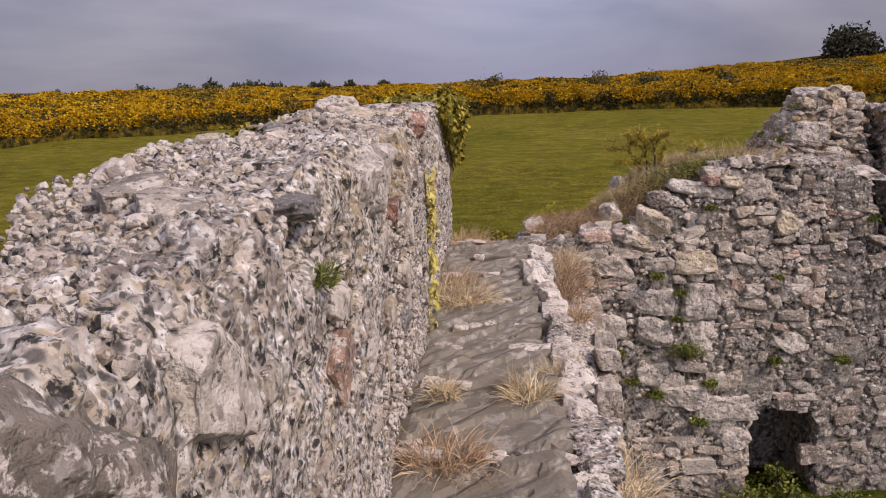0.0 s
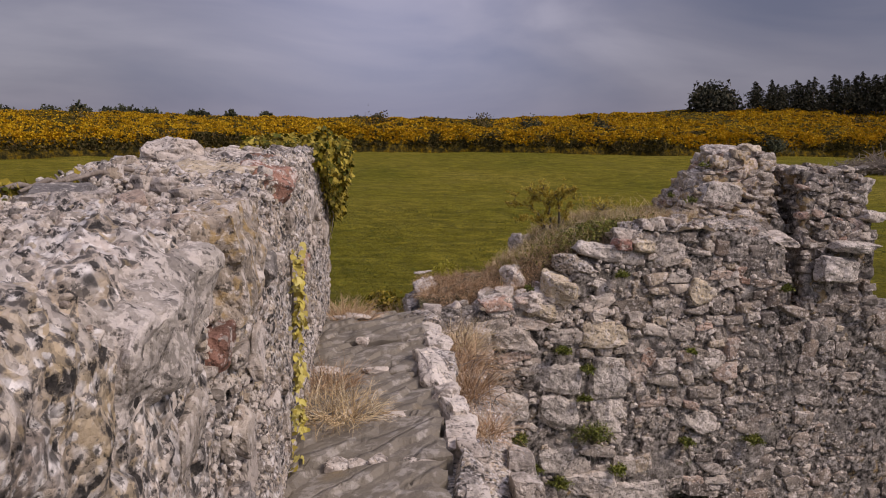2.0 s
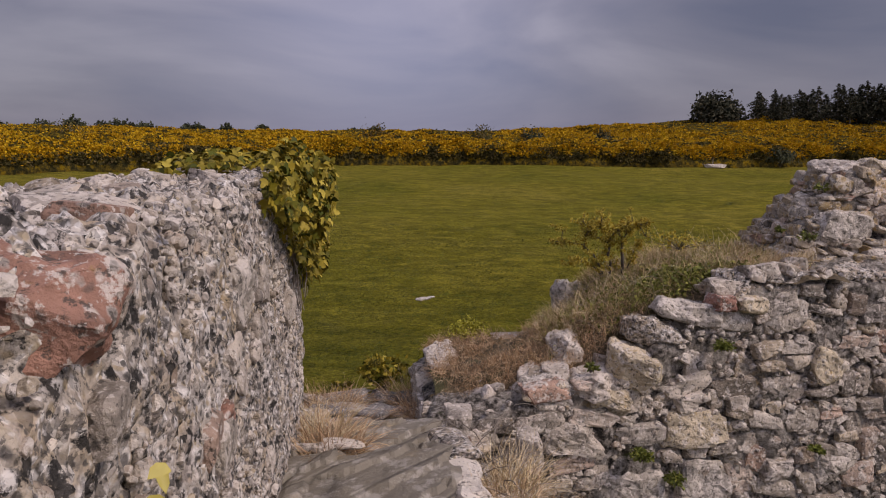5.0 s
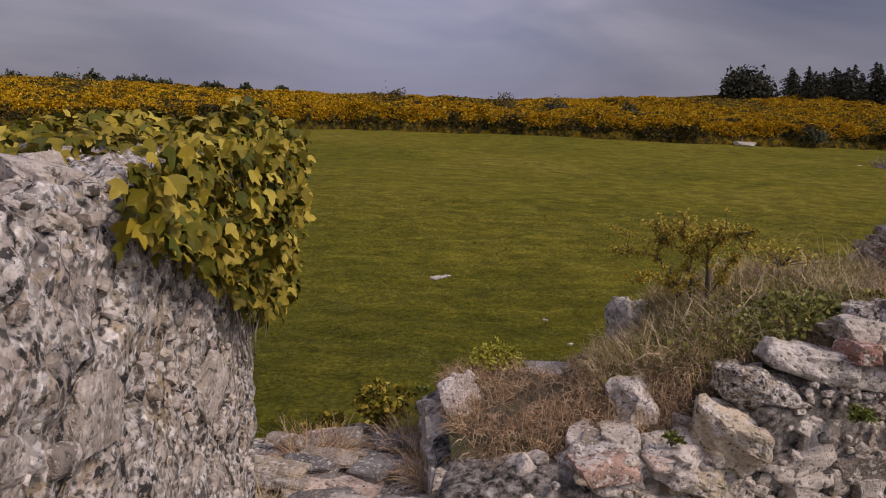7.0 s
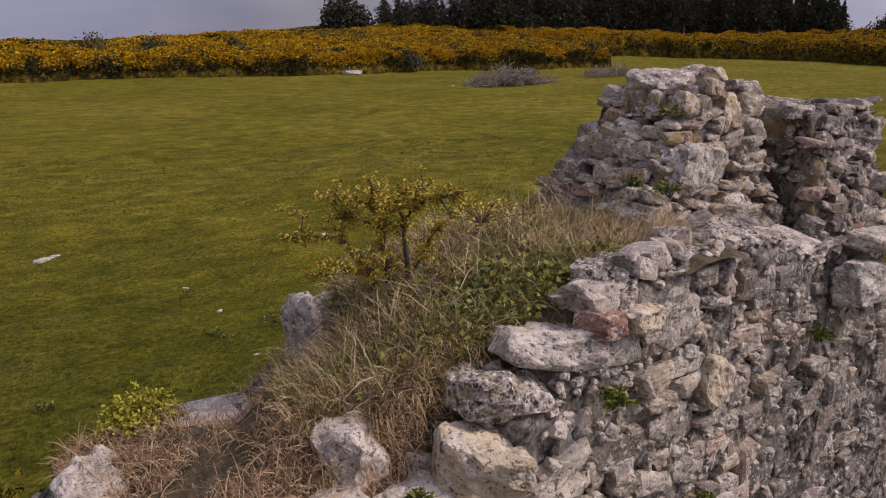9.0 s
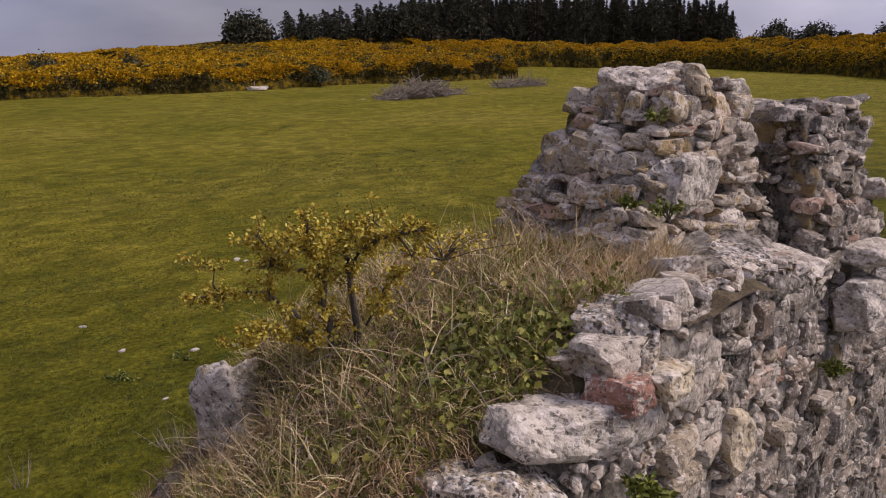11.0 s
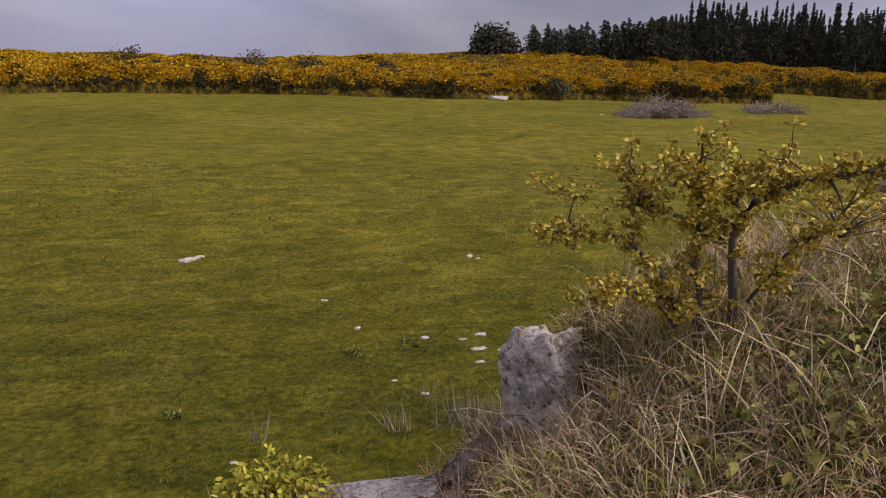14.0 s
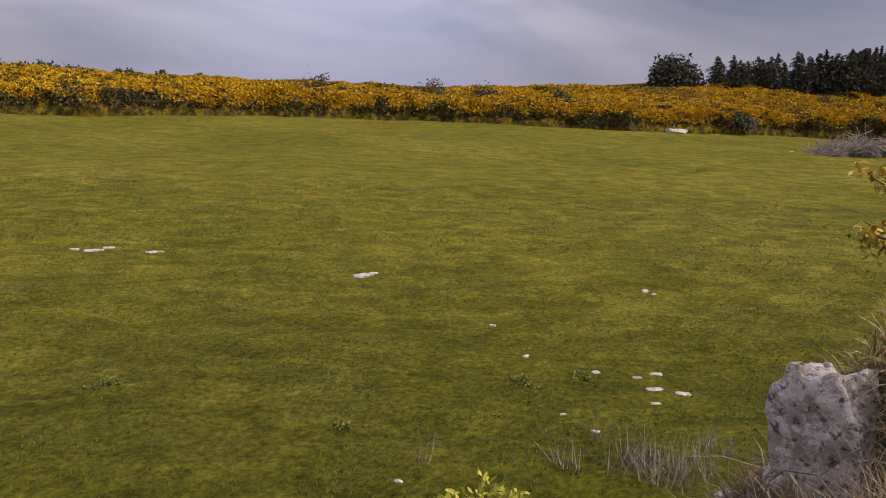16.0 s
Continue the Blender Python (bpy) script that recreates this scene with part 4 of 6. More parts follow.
for x0, x1, heights, widths in ((0.55, 2.95, ((0.12, 0.18), (0.18, 0.32)), (0.16, 0.50)), (2.95, 9.0, ((0.09, 0.15), (0.14, 0.27)), (0.12, 0.42))):
    z = -3.9
    while z < 0.7:
        h = r.uniform(*heights[int(r.integers(2))])
        x = x0 + r.uniform(-0.05, 0.1)
        while x < x1:
            w = max(h * 0.75, widths[0] + (widths[1] - widths[0]) * r.uniform(0, 1) ** 1.5)
            xc, zc = x + w / 2, z + h / 2 + 0.05 * math.sin(x * 2.3 + z * 7) + r.uniform(-0.02, 0.02)
            x += w
            if zc > np.interp(xc, FRONT_X, FRONT_Z) - 0.02 or hollow(xc, zc) > 0.2 or any(abs(xc - q[1]) < q[3] * 0.5 and abs(zc - q[2]) < q[4] * 0.5 for q in BLOCKS):
                continue
            cuts = int(r.choice([1, 1, 2])) if h > 0.17 and w < 0.3 else 1
            for c in range(cuts):
                hh = h / cuts
                m = trs(xc + r.uniform(-0.012, 0.012), float(face_y(xc, zc)) + 0.085 + r.uniform(-0.05, 0.04), zc - h / 2 + hh * (c + 0.5), w * r.uniform(0.86, 1.02), r.uniform(0.2, 0.27), hh * r.uniform(0.80, 1.02), r.uniform(-5, 5), r.uniform(-13, 13), 7.4 + r.uniform(-6, 6))
                (near if xc < 4.7 and zc > -2.6 and len(near) < 298 else far).append((int(r.integers(14)), m))
        z += h
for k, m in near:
    # stones further east get the darker mix, as painted shade
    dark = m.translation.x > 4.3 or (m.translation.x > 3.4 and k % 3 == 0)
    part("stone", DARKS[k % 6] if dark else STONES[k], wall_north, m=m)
pins = []
for k in range(2300):
    x, z = r.uniform(0.6, 6.0), 0.58 - 4.0 * r.uniform(0, 1) ** 1.3
    if z < np.interp(x, FRONT_X, FRONT_Z) + 0.02 and hollow(x, z) < 0.2:
        q = r.uniform(0.018, 0.045) if k % 4 else r.uniform(0.04, 0.085)
        pins.append((PEBBLE[k % 8], trs(x, float(face_y(x, z)) - 0.018 + r.uniform(-0.02, 0.015), z, q * r.uniform(1.0, 1.9), 0.06, q, r.uniform(-20, 20), r.uniform(-35, 35), r.uniform(-20, 20))))
part("pinning", join_pieces("pinning", GRIT, pins), wall_north, kind="stuff")
# rubble past x = 4 uses the copy with shade in its colour
for mt, lot in ((RUBBLE, [q for q in far if q[1].translation.x < 4.0]), (SHADED_RUBBLE, [q for q in far if q[1].translation.x >= 4.0])):
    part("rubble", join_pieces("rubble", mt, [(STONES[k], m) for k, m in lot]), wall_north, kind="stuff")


def courses(parent, x0, x1, y0, y1, z0, z1, shrink, seed, small=1.0, kit=STONES):
    """Rings of stones, course on course, round a broken stump of wall."""
    q = np.random.default_rng(seed)
    z = z0
    while z < z1:
        h = q.choice([q.uniform(0.06, 0.11), q.uniform(0.12, 0.22)]) * small
        t = (z - z0) / (z1 - z0)
        a, b, c, d = (v + (w - v) * t for v, w in zip((x0, x1, y0, y1), shrink))
        a, b, c, d = a + 0.07, b - 0.07, c + 0.07, d - 0.07
        loop = along([(a, c, 0), (b, c, 0), (b, d, 0), (a, d, 0), (a, c, 0)], 0.01)
        i = 0
        while i < len(loop) - 4:
            w = int(q.choice([q.uniform(7, 14), q.uniform(14, 34)]) * small)
            p = loop[min(i + w // 2, len(loop) - 1)]
            mid = min(i + w // 2, len(loop) - 2)
            g = loop[mid + 1] - loop[mid - 1]
            p, g = p, g if np.any(g) else np.array((1.0, 0, 0))
            turn = math.degrees(math.atan2(g[1], g[0]))
            if w < 8:
                i += w
                continue
            part("stone", kit[int(q.integers(len(kit)))], parent, m=trs(p[0] + q.uniform(-0.025, 0.025), p[1] + q.uniform(-0.025, 0.025), z + h / 2 + q.uniform(-0.02, 0.02), w * 0.0108, q.uniform(0.16, 0.26), h * q.uniform(0.95, 1.25), q.uniform(-14, 14), q.uniform(-20, 20), turn + q.uniform(-18, 18)))
            i += w
        z += h


def stump_core(name, parent, x0, x1, y0, y1, z0, z1, shrink):
    zs = np.arange(z0, z1, 0.03)
    rows = []
    for z in zs:
        t = (z - z0) / (z1 - z0)
        a, b, c, d = (v + (w - v) * t for v, w in zip((x0, x1, y0, y1), shrink))
        rows.append(resample(along([(b, d, z), (a, d, z), (a, c, z), (b, c, z), (b, d, z)], 0.03), 150))
    me = loft(name, np.array(rows)[:, ::-1], CRUST, lambda P, N: fbm(P, 4, 4, 91) * 0.06 + (0.45 - cells(P, 8, 93)[0]) * 0.05)
    return part(name, me, parent)


def crumble(parent, x0, x1, y0, y1, z0, z1, shrink, count, seed, kit):
    """Small stones set close over the south and west faces of a stump."""
    q = np.random.default_rng(seed)
    for k in range(count):
        t = q.uniform(0, 1)
        a, b, c, d = (v + (w - v) * t for v, w in zip((x0, x1, y0, y1), shrink))
        west = k % 2
        x, y = (a, q.uniform(c, d)) if west else (q.uniform(a, b), c)
        w = q.uniform(0.05, 0.16) * q.uniform(0.6, 1)
        part("stone", kit[k % len(kit)], parent, m=trs(x, y, z0 + (z1 - z0) * t, w * 1.5, 0.10, w * q.uniform(0.4, 0.9), q.uniform(-15, 15), q.uniform(-25, 25), (90 if west else 0) + q.uniform(-20, 20)))


peak = tagged(part("wall_peak", None, None), label="stepped stump of broken wall spotted with orange lichen", kind="structure")
stump_core("core", peak, 3.30, 4.74, 9.68, 10.64, 0.3, 1.27, (4.12, 4.66, 9.94, 10.54))
courses(peak, 3.34, 4.72, 9.71, 10.62, 0.36, 1.24, (4.15, 4.65, 9.97, 10.52), 5, 0.72, STONES[:5] + DARKS[:3] + CRUSTED)
for k, (x, y, z, w, d, t, ry) in enumerate([(4.24, 9.92, 1.0, 0.22, 0.22, 0.20, -20), (3.62, 9.80, 0.56, 0.40, 0.26, 0.16, 14), (4.30, 9.78, 0.60, 0.34, 0.24, 0.20, -6), (4.05, 9.74, 0.50, 0.40, 0.26, 0.12, 12), (4.56, 9.90, 0.72, 0.26, 0.26, 0.20, 6), (4.60, 9.96, 1.0, 0.22, 0.26, 0.22, -8)]):
    big_stone("stone", [LIMESTONE, LICHENED, PALE, LICHENED][k % 4], 420 + k, x + 0.03, y + 0.05, z, w * 0.92, d, t * 0.88, 6 * math.sin(k), ry, 14 + 10 * math.sin(3 * k), peak, cuts=8)
crumble(peak, 3.31, 4.73, 9.67, 10.62, 0.34, 1.28, (4.11, 4.67, 9.93, 10.53), 190, 12, STONES[6:12] + CRUSTED[:4])
big_stone("stone", LIMESTONE, 31, 3.98, 9.86, 0.79, 0.52, 0.28, 0.34, 3, 4, 10, peak, "large grey block")
big_stone("stone", PALE, 32, 4.20, 10.24, 1.27, 0.34, 0.32, 0.19, 0, -5, 15, peak)
big_stone("stone", BUFF, 33, 4.50, 10.16, 1.30, 0.26, 0.28, 0.16, 4, 10, -10, peak)
big_stone("stone", LICHENED, 34, 4.40, 9.95, 1.10, 0.26, 0.2, 0.24, 6, 0, 12, peak, "block under orange lichen")
big_stone("stone", PALE, 35, 4.55, 9.50, 0.36, 0.40, 0.34, 0.13, 3, 4, 12, peak)
pillar = tagged(part("wall_pillar", None, None), label="standing jamb of thin rubble courses darkened for shade", kind="structure")
stump_core("core", pillar, 4.93, 5.84, 9.46, 10.60, -0.6, 1.11, (4.92, 5.71, 9.68, 10.54))
# the jamb's shade is put into its stones' darker tones
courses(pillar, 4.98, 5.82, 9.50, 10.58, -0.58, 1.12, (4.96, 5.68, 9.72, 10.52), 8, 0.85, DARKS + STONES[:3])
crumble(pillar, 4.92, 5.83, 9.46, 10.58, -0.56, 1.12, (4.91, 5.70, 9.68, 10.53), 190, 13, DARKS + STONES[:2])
big_stone("stone", LIMESTONE, 36, 5.62, 9.76, 0.86, 0.26, 0.24, 0.36, 5, 8, 12, pillar, "large pale block")
big_stone("stone", PALE, 37, 5.74, 9.66, 0.58, 0.30, 0.24, 0.14, -4, 14, 20, pillar)
big_stone("stone", LIMESTONE, 38, 5.30, 9.44, 0.02, 0.52, 0.30, 0.26, 4, 3, 12, pillar)
big_stone("stone", LIMESTONE, 39, 5.45, 9.46, 0.27, 0.50, 0.32, 0.11, 4, 3, 8, pillar)

for k in range(46):
    y, z = r.uniform(9.1, 10.6), r.uniform(-1.3, -0.46)
    s_ = r.uniform(0.12, 0.26)
    part("stone", STONES[k % 14], wall_north, m=trs(0.53, y, z, 0.16, s_ * 1.3, s_ * 0.8, r.uniform(-10, 10), r.uniform(-8, 8), r.uniform(-10, 10)))
# larger facing blocks and the loose blocks on the wall top
for k, (mt, x, z, sx, sz, ry) in enumerate(BLOCKS):
    big_stone("stone", mt, 300 + k, x, float(face_y(x, z)) + 0.05, z, sx, 0.28, sz, 2, ry, 7, wall_north, cuts=9)
big_stone("stone", BUFF, 51, 1.99, 9.11, -0.10, 0.36, 0.30, 0.26, 12, 14, -14, wall_north, "rounded buff boulder")
big_stone("stone", PALE, 52, 1.57, 9.38, -0.06, 0.26, 0.28, 0.26, -6, -8, 25, wall_north, "white crystalline boulder")
big_stone("stone", LIMESTONE, 53, 2.44, 9.21, 0.28, 0.46, 0.24, 0.17, -6, 16, -12, wall_north, "leaning grey block")
big_stone("stone", MORTAR, 54, 2.20, 9.24, 0.10, 0.46, 0.36, 0.22, -12, 8, 5, wall_north)
big_stone("stone", MORTAR, 55, 2.86, 9.30, 0.48, 0.28, 0.28, 0.22, 0, 5, 30, wall_north)
big_stone("stone", RED, 56, 2.66, 9.14, 0.36, 0.17, 0.20, 0.11, 0, 6, 10, wall_north, "red sandstone block")
big_stone("stone", BUFF, 57, 2.88, 9.14, 0.34, 0.22, 0.20, 0.14, 0, 0, 10, wall_north)
big_stone("stone", MORTAR, 58, 3.35, 9.38, 0.48, 0.40, 0.30, 0.20, 8, 4, 8, wall_north)
big_stone("stone", MORTAR, 59, 3.85, 9.45, 0.48, 0.46, 0.32, 0.18, 4, 6, 10, wall_north)
big_stone("stone", BOUNDARY, 160, 1.88, 10.44, 0.06, 0.24, 0.25, 0.43, -5, 5, 30, wall_north, "upright grey boundary block", 26, 9)
big_stone("stone", WHITENED, 161, 1.72, 10.36, -0.17, 0.18, 0.18, 0.08, 6, 10, -25, wall_north, "white-lichened stone", 12)
big_stone("stone", LIMESTONE, 61, 1.28, 10.42, -0.245, 0.56, 0.34, 0.06, 2, -3, -14, wall_north, "flat pale slab")
big_stone("stone", PALE, 62, 0.72, 9.95, -0.38, 0.26, 0.80, 0.20, 12, 0, 8, wall_north)
big_stone("stone", PALE, 63, 0.98, 9.22, -0.46, 0.40, 0.30, 0.30, 0, 28, 14, wall_north)
big_stone("stone", LIMESTONE, 64, 1.35, 9.14, -0.28, 0.42, 0.36, 0.24, 0, 20, 8, wall_north)
big_stone("stone", PALE, 65, 1.68, 9.06, -0.22, 0.32, 0.3, 0.17, 0, -8, 8, wall_north)
big_stone("stone", WHITENED, 66, 1.78, 10.62, -0.22, 0.19, 0.16, 0.08, 0, 10, 30, wall_north)
for k in range(60):
    x, y = r.uniform(0.75, 3.4), r.uniform(9.15, 9.75)
    t = np.clip((9.75 - y) / 0.55, 0, 1)
    z = np.interp(x, FRONT_X, FRONT_Z) * t + np.interp(x, FRONT_X, BACK_Z) * (1 - t)
    s = r.uniform(0.08, 0.2)
    part("stone", (STONES + PALES)[k % 19], wall_north, m=trs(x, y, z + 0.03, s * 1.3, s, s * 0.7, r.uniform(-15, 15), r.uniform(-15, 15), r.uniform(0, 180)))

# ---- things on the walls ----
def on_parapet(y, x):
    return np.interp(y, TOP_Y, TOP_Z)


def tuft(x, y, z, radius, count, length, material, label, seed, lean=(0, 0, 0), spread=0.6, droop=0.4):
    q = np.random.default_rng(seed)
    a, d = q.uniform(0, 6.28, count), radius * np.sqrt(q.uniform(0, 1, count))
    B = np.stack([np.cos(a) * d, np.sin(a) * d, q.uniform(-0.03, 0.02, count)], 1)
    Nn = np.stack([np.cos(a) * d / radius * 0.8, np.sin(a) * d / radius * 0.8, np.full(count, 0.8)], 1)
    ob = part("grass_tuft", grass_mesh("grass_tuft", B, Nn, material, q, length, 0.0015, spread, droop, lean), None, label, m=pose(x, y, z))
    return tagged(ob, category="grass tuft", group="dry tufts on the wall walk")


for k, (x, y, z, rad, cnt, ln, mt) in enumerate([
        (-0.14, 2.95, 0.03, 0.16, 420, (0.08, 0.20), RUSTY), (0.24, 3.55, 0.05, 0.10, 320, (0.09, 0.19), DRY), (-0.17, 3.62, 0.05, 0.07, 220, (0.06, 0.13), DRY),
        (-0.12, 5.35, 0.04, 0.20, 650, (0.10, 0.24), DRY), (-0.20, 5.75, 0.05, 0.14, 380, (0.10, 0.22), RUSTY), (-0.14, 7.55, -0.05, 0.17, 600, (0.14, 0.30), RUSTY),
        (-0.20, 7.95, -0.12, 0.15, 500, (0.14, 0.30), DRY), (0.40, 3.9, 0.03, 0.07, 200, (0.06, 0.13), DRY), (-0.2, 2.2, 0.03, 0.12, 260, (0.07, 0.15), DRY),
        (-0.25, 10.2, -0.76, 0.22, 700, (0.14, 0.30), RUSTY), (0.42, 10.35, -0.76, 0.2, 700, (0.14, 0.32), RUSTY), (-0.45, 9.5, -0.74, 0.2, 500, (0.12, 0.28), DRY), (0.5, 9.7, -0.66, 0.16, 500, (0.12, 0.28), RUSTY), (0.62, 3.2, -0.25, 0.14, 380, (0.12, 0.28), DRY), (0.66, 2.5, -0.25, 0.12, 320, (0.12, 0.26), DRY), (0.68, 6.3, -0.20, 0.15, 520, (0.16, 0.34), RUSTY),
        (0.72, 6.9, -0.22, 0.17, 620, (0.18, 0.38), RUSTY), (0.78, 7.5, -0.25, 0.17, 560, (0.16, 0.34), DRY), (0.70, 5.6, -0.20, 0.10, 260, (0.12, 0.26), RUSTY),
        (-0.35, 1.92, 1.06, 0.04, 260, (0.02, 0.05), MOSS), (-0.52, 4.35, 1.22, 0.09, 160, (0.05, 0.12), RUSTY)]):
    tuft(x, y, z, rad, cnt, ln, mt, "dry straw-coloured grass tuft in a wall joint" if mt is not MOSS else "small green plant in a wall crevice", 900 + k)

# dead bramble stems over the edge of the walk
r = np.random.default_rng(23)
V, F = [], []
for k in range(46):
    p = np.array((r.uniform(0.5, 0.85), r.uniform(5.8, 8.3), -0.2))
    d = np.array((r.uniform(-0.5, 0.7), r.uniform(-0.4, 0.8), 1.0))
    pts = [p]
    for j in range(7):
        d = d + np.array((r.normal(0, 0.22), r.normal(0, 0.22), -0.28))
        p = p + d / np.linalg.norm(d) * 0.085
        pts.append(p)
    tube(V, F, pts, np.linspace(0.0035, 0.0012, len(pts)), 4)
tagged(part("dead_bramble", mesh("dead_bramble", V, F, DEAD), label="tangle of dead grey bramble stems along the walk", kind="stuff"), category="bramble")


def ivy(name, label, spots, sizes, single_mat, joined_mat, singles, seed, stems=None):
    """Ivy: leaf by leaf where the camera passes nearest, the rest as one foliage mesh. spots: (place, normal)."""
    q = np.random.default_rng(seed)
    plant = thing(name, label, "ivy")
    shapes = []
    for k in range(4):
        L = np.array(LEAF) * (q.uniform(0.85, 1.15), q.uniform(0.85, 1.1), q.uniform(0.5, 2.2))
        shapes.append(mesh("leaf", [tuple(v) for v in L], LEAF_FACES, single_mat))
    rest = []
    for k, (p, nn) in enumerate(spots):
        m = leaf_pose(p, nn, (0, 0.1, -1), q.uniform(*sizes), q, 0.7)
        if k < singles:
            part("leaf", shapes[k % 4], plant, m=m)
        else:
            rest.append(m)
    if rest:
        part("foliage", leaves_mesh("foliage", rest, joined_mat), plant, kind="stuff")
    V, F = [], []
    for pts in stems or []:
        tube(V, F, pts, np.linspace(0.006, 0.0025, len(pts)), 5)
    if V:
        part("stem", mesh("stem", V, F, DEAD), plant)
    return plant


r = np.random.default_rng(29)
spots = []
for k in range(4200):
    u = r.uniform(0, 1)
    y = 6.95 + 1.55 * r.uniform(0, 1) ** 0.75
    edge = smooth(7.25, 7.8, y)
    bottom = np.interp(y, [6.5, 7.0, 7.5, 8.0, 8.5], [1.36, 1.26, 1.08, 0.84, 0.66])
    if u < 0.40:
        z = bottom + (1.43 - bottom) * r.uniform(0, 1) ** 0.8
        bulge = 0.16 * edge * math.sin(min(1.0, max(0.0, (z - bottom) / (1.45 - bottom))) * 2.2)
        p, nn = (-0.36 + r.uniform(0.0, 0.12) + bulge * 0.75, y, z + r.uniform(-0.03, 0.03)), (1, -0.45, 0.45)
    elif u < 0.78:
        x = -0.20 - 0.98 * r.uniform(0, 1)
        if x > -0.36 and y < 7.7:
            continue
        hump = 0.10 * math.exp(-((x + 0.75) / 0.3) ** 2) * edge + 0.15 * math.exp(-((x + 0.36) / 0.14) ** 2 - ((y - 8.4) / 0.16) ** 2)
        p, nn = (x, y + r.uniform(0, 0.12), 1.33 + hump + r.uniform(-0.02, 0.06) * edge), (0.25, -0.3, 1)
        if x < -0.98 or (x < -0.7 and y < 7.5) or (y < 7.3 and r.uniform(0, 1) < 0.55):
            continue
    else:
        p, nn = (-0.20 - 0.9 * r.uniform(0, 1) ** 1.5, 8.46 + r.uniform(0, 0.16), 0.75 + 0.72 * r.uniform(0, 1)), (0.3, 1, 0.2)
    spots.append((p, nn))
near_first = sorted(spots, key=lambda s: -s[0][0] + abs(s[0][1] - 7.6) * 0.25)
stems = []
for k in range(14):
    y, z = r.uniform(7.9, 8.42), 0.95
    p, pts = np.array((-0.34, y, z)), []
    for j in range(9):
        pts.append(tuple(p))
        p = p + np.array((r.normal(0, 0.008) + 0.002, r.normal(0.01, 0.025), -r.uniform(0.02, 0.07)))
    stems.append(pts)
ivy("ivy", "olive-green ivy draped over the broken parapet end", near_first, (0.034, 0.058), IVY_ONE, IVY, 290, 31, stems)

spots = []
for k in range(42):
    t = r.uniform(0, 1)
    side = r.uniform(0, 1) < 0.3 and t > 0.45
    cy, cz = 4.93 + 0.10 * math.sin(t * 5) + r.normal(0, 0.03 + 0.05 * t) + 0.27 * side, 1.05 - 1.03 * t
    for j in range(int(r.integers(2, 11))):
        spots.append(((-0.325 + r.uniform(0, 0.045), cy + r.normal(0, 0.045), cz + r.normal(0, 0.028)), (1, -0.5, 0.3)))
pts = [(-0.33, 4.93 + 0.10 * math.sin(t * 5), 0.98 - 0.95 * t) for t in np.linspace(0, 1, 14)]
ivy("ivy", "yellowing ivy strand climbing the parapet face", spots, (0.022, 0.05), IVY_GOLD, IVY, 280, 37, [pts])


def shrub(name, label, category, x, y, z, radius, height, count, size, material, seed, shape=OVAL, faces=OVAL_FACES, group=""):
    """A small leafy plant: stems from one root and leaves round them."""
    q = np.random.default_rng(seed)
    ob = thing(name, label, category, group, at=(x, y, z))
    V, F, poses = [], [], []
    for k in range(max(5, count // 22)):
        a, t = q.uniform(0, 6.28), q.uniform(0.1, 1.0)
        tip = Vector((math.cos(a) * radius * t, math.sin(a) * radius * t, height * (1.05 - 0.55 * t * t) * q.uniform(0.75, 1.1)))
        pts = [tip * s + Vector((0, 0, height * 0.15 * math.sin(s * 3.1))) for s in (0, 0.35, 0.7, 1)]
        tube(V, F, pts, (0.004, 0.003, 0.002, 0.001), 4)
        for j in range(22):
            s = q.uniform(0.35, 1.05)
            p = tip * s + Vector((0, 0, height * 0.15 * math.sin(s * 3.1))) + Vector(q.normal(0, radius * 0.09, 3))
            poses.append(leaf_pose(p, (p.x, p.y, 0.12), (math.cos(a), math.sin(a), 0.1), size * q.uniform(0.6, 1.2), q, 0.6))
    part("stem", mesh("stem", V, F, BARK), ob)
    part("foliage", leaves_mesh("foliage", poses, material, shape, faces), ob)
    return ob


for k, (x, y) in enumerate([(-1.16, 3.75), (-1.20, 4.25), (-1.16, 4.75), (-0.98, 5.2)]):
    shrub("ivy_spray", "yellowing ivy sprays along the parapet edge", "ivy", x, y, 1.28, 0.18, 0.05, 150, 0.030, IVY, 20 + k, LEAF, LEAF_FACES, "ivy sprays on the parapet edge")
shrub("shrub", "bright yellow-green leafy shrub on the wall corner", "shrub", 0.98, 10.56, -0.32, 0.20, 0.19, 4200, 0.026, SPURGE, 1)
shrub("shrub", "olive ivy bush in the wall gap", "shrub", 0.20, 10.72, -0.80, 0.30, 0.30, 900, 0.05, IVY, 2, LEAF, LEAF_FACES)
shrub("shrub", "olive ivy bush in the wall gap", "shrub", -0.2, 10.8, -0.92, 0.2, 0.16, 380, 0.045, IVY, 3, LEAF, LEAF_FACES)
for k, (x, z, s) in enumerate([(2.41, -1.82, 0.20), (2.02, -0.78, 0.08), (2.33, -1.0, 0.07), (2.3, -1.32, 0.06), (3.55, -1.95, 0.09), (3.5, -0.85, 0.05), (2.05, -2.3, 0.1), (1.6, -1.75, 0.1), (2.6, -2.7, 0.1), (4.4, -2.0, 0.09), (1.75, -2.1, 0.08), (2.75, -2.2, 0.09), (4.6, -0.2, 0.06), (2.65, 0.02, 0.06)]):
    shrub("wall_plant", "dark green plant rooted in a wall joint", "plant", x, float(face_y(x, z)) - 0.14, z, s * 1.3, s * 1.1, int(700 * s / 0.1), 0.026, MOSS, 50 + k, group="plants in the wall joints")
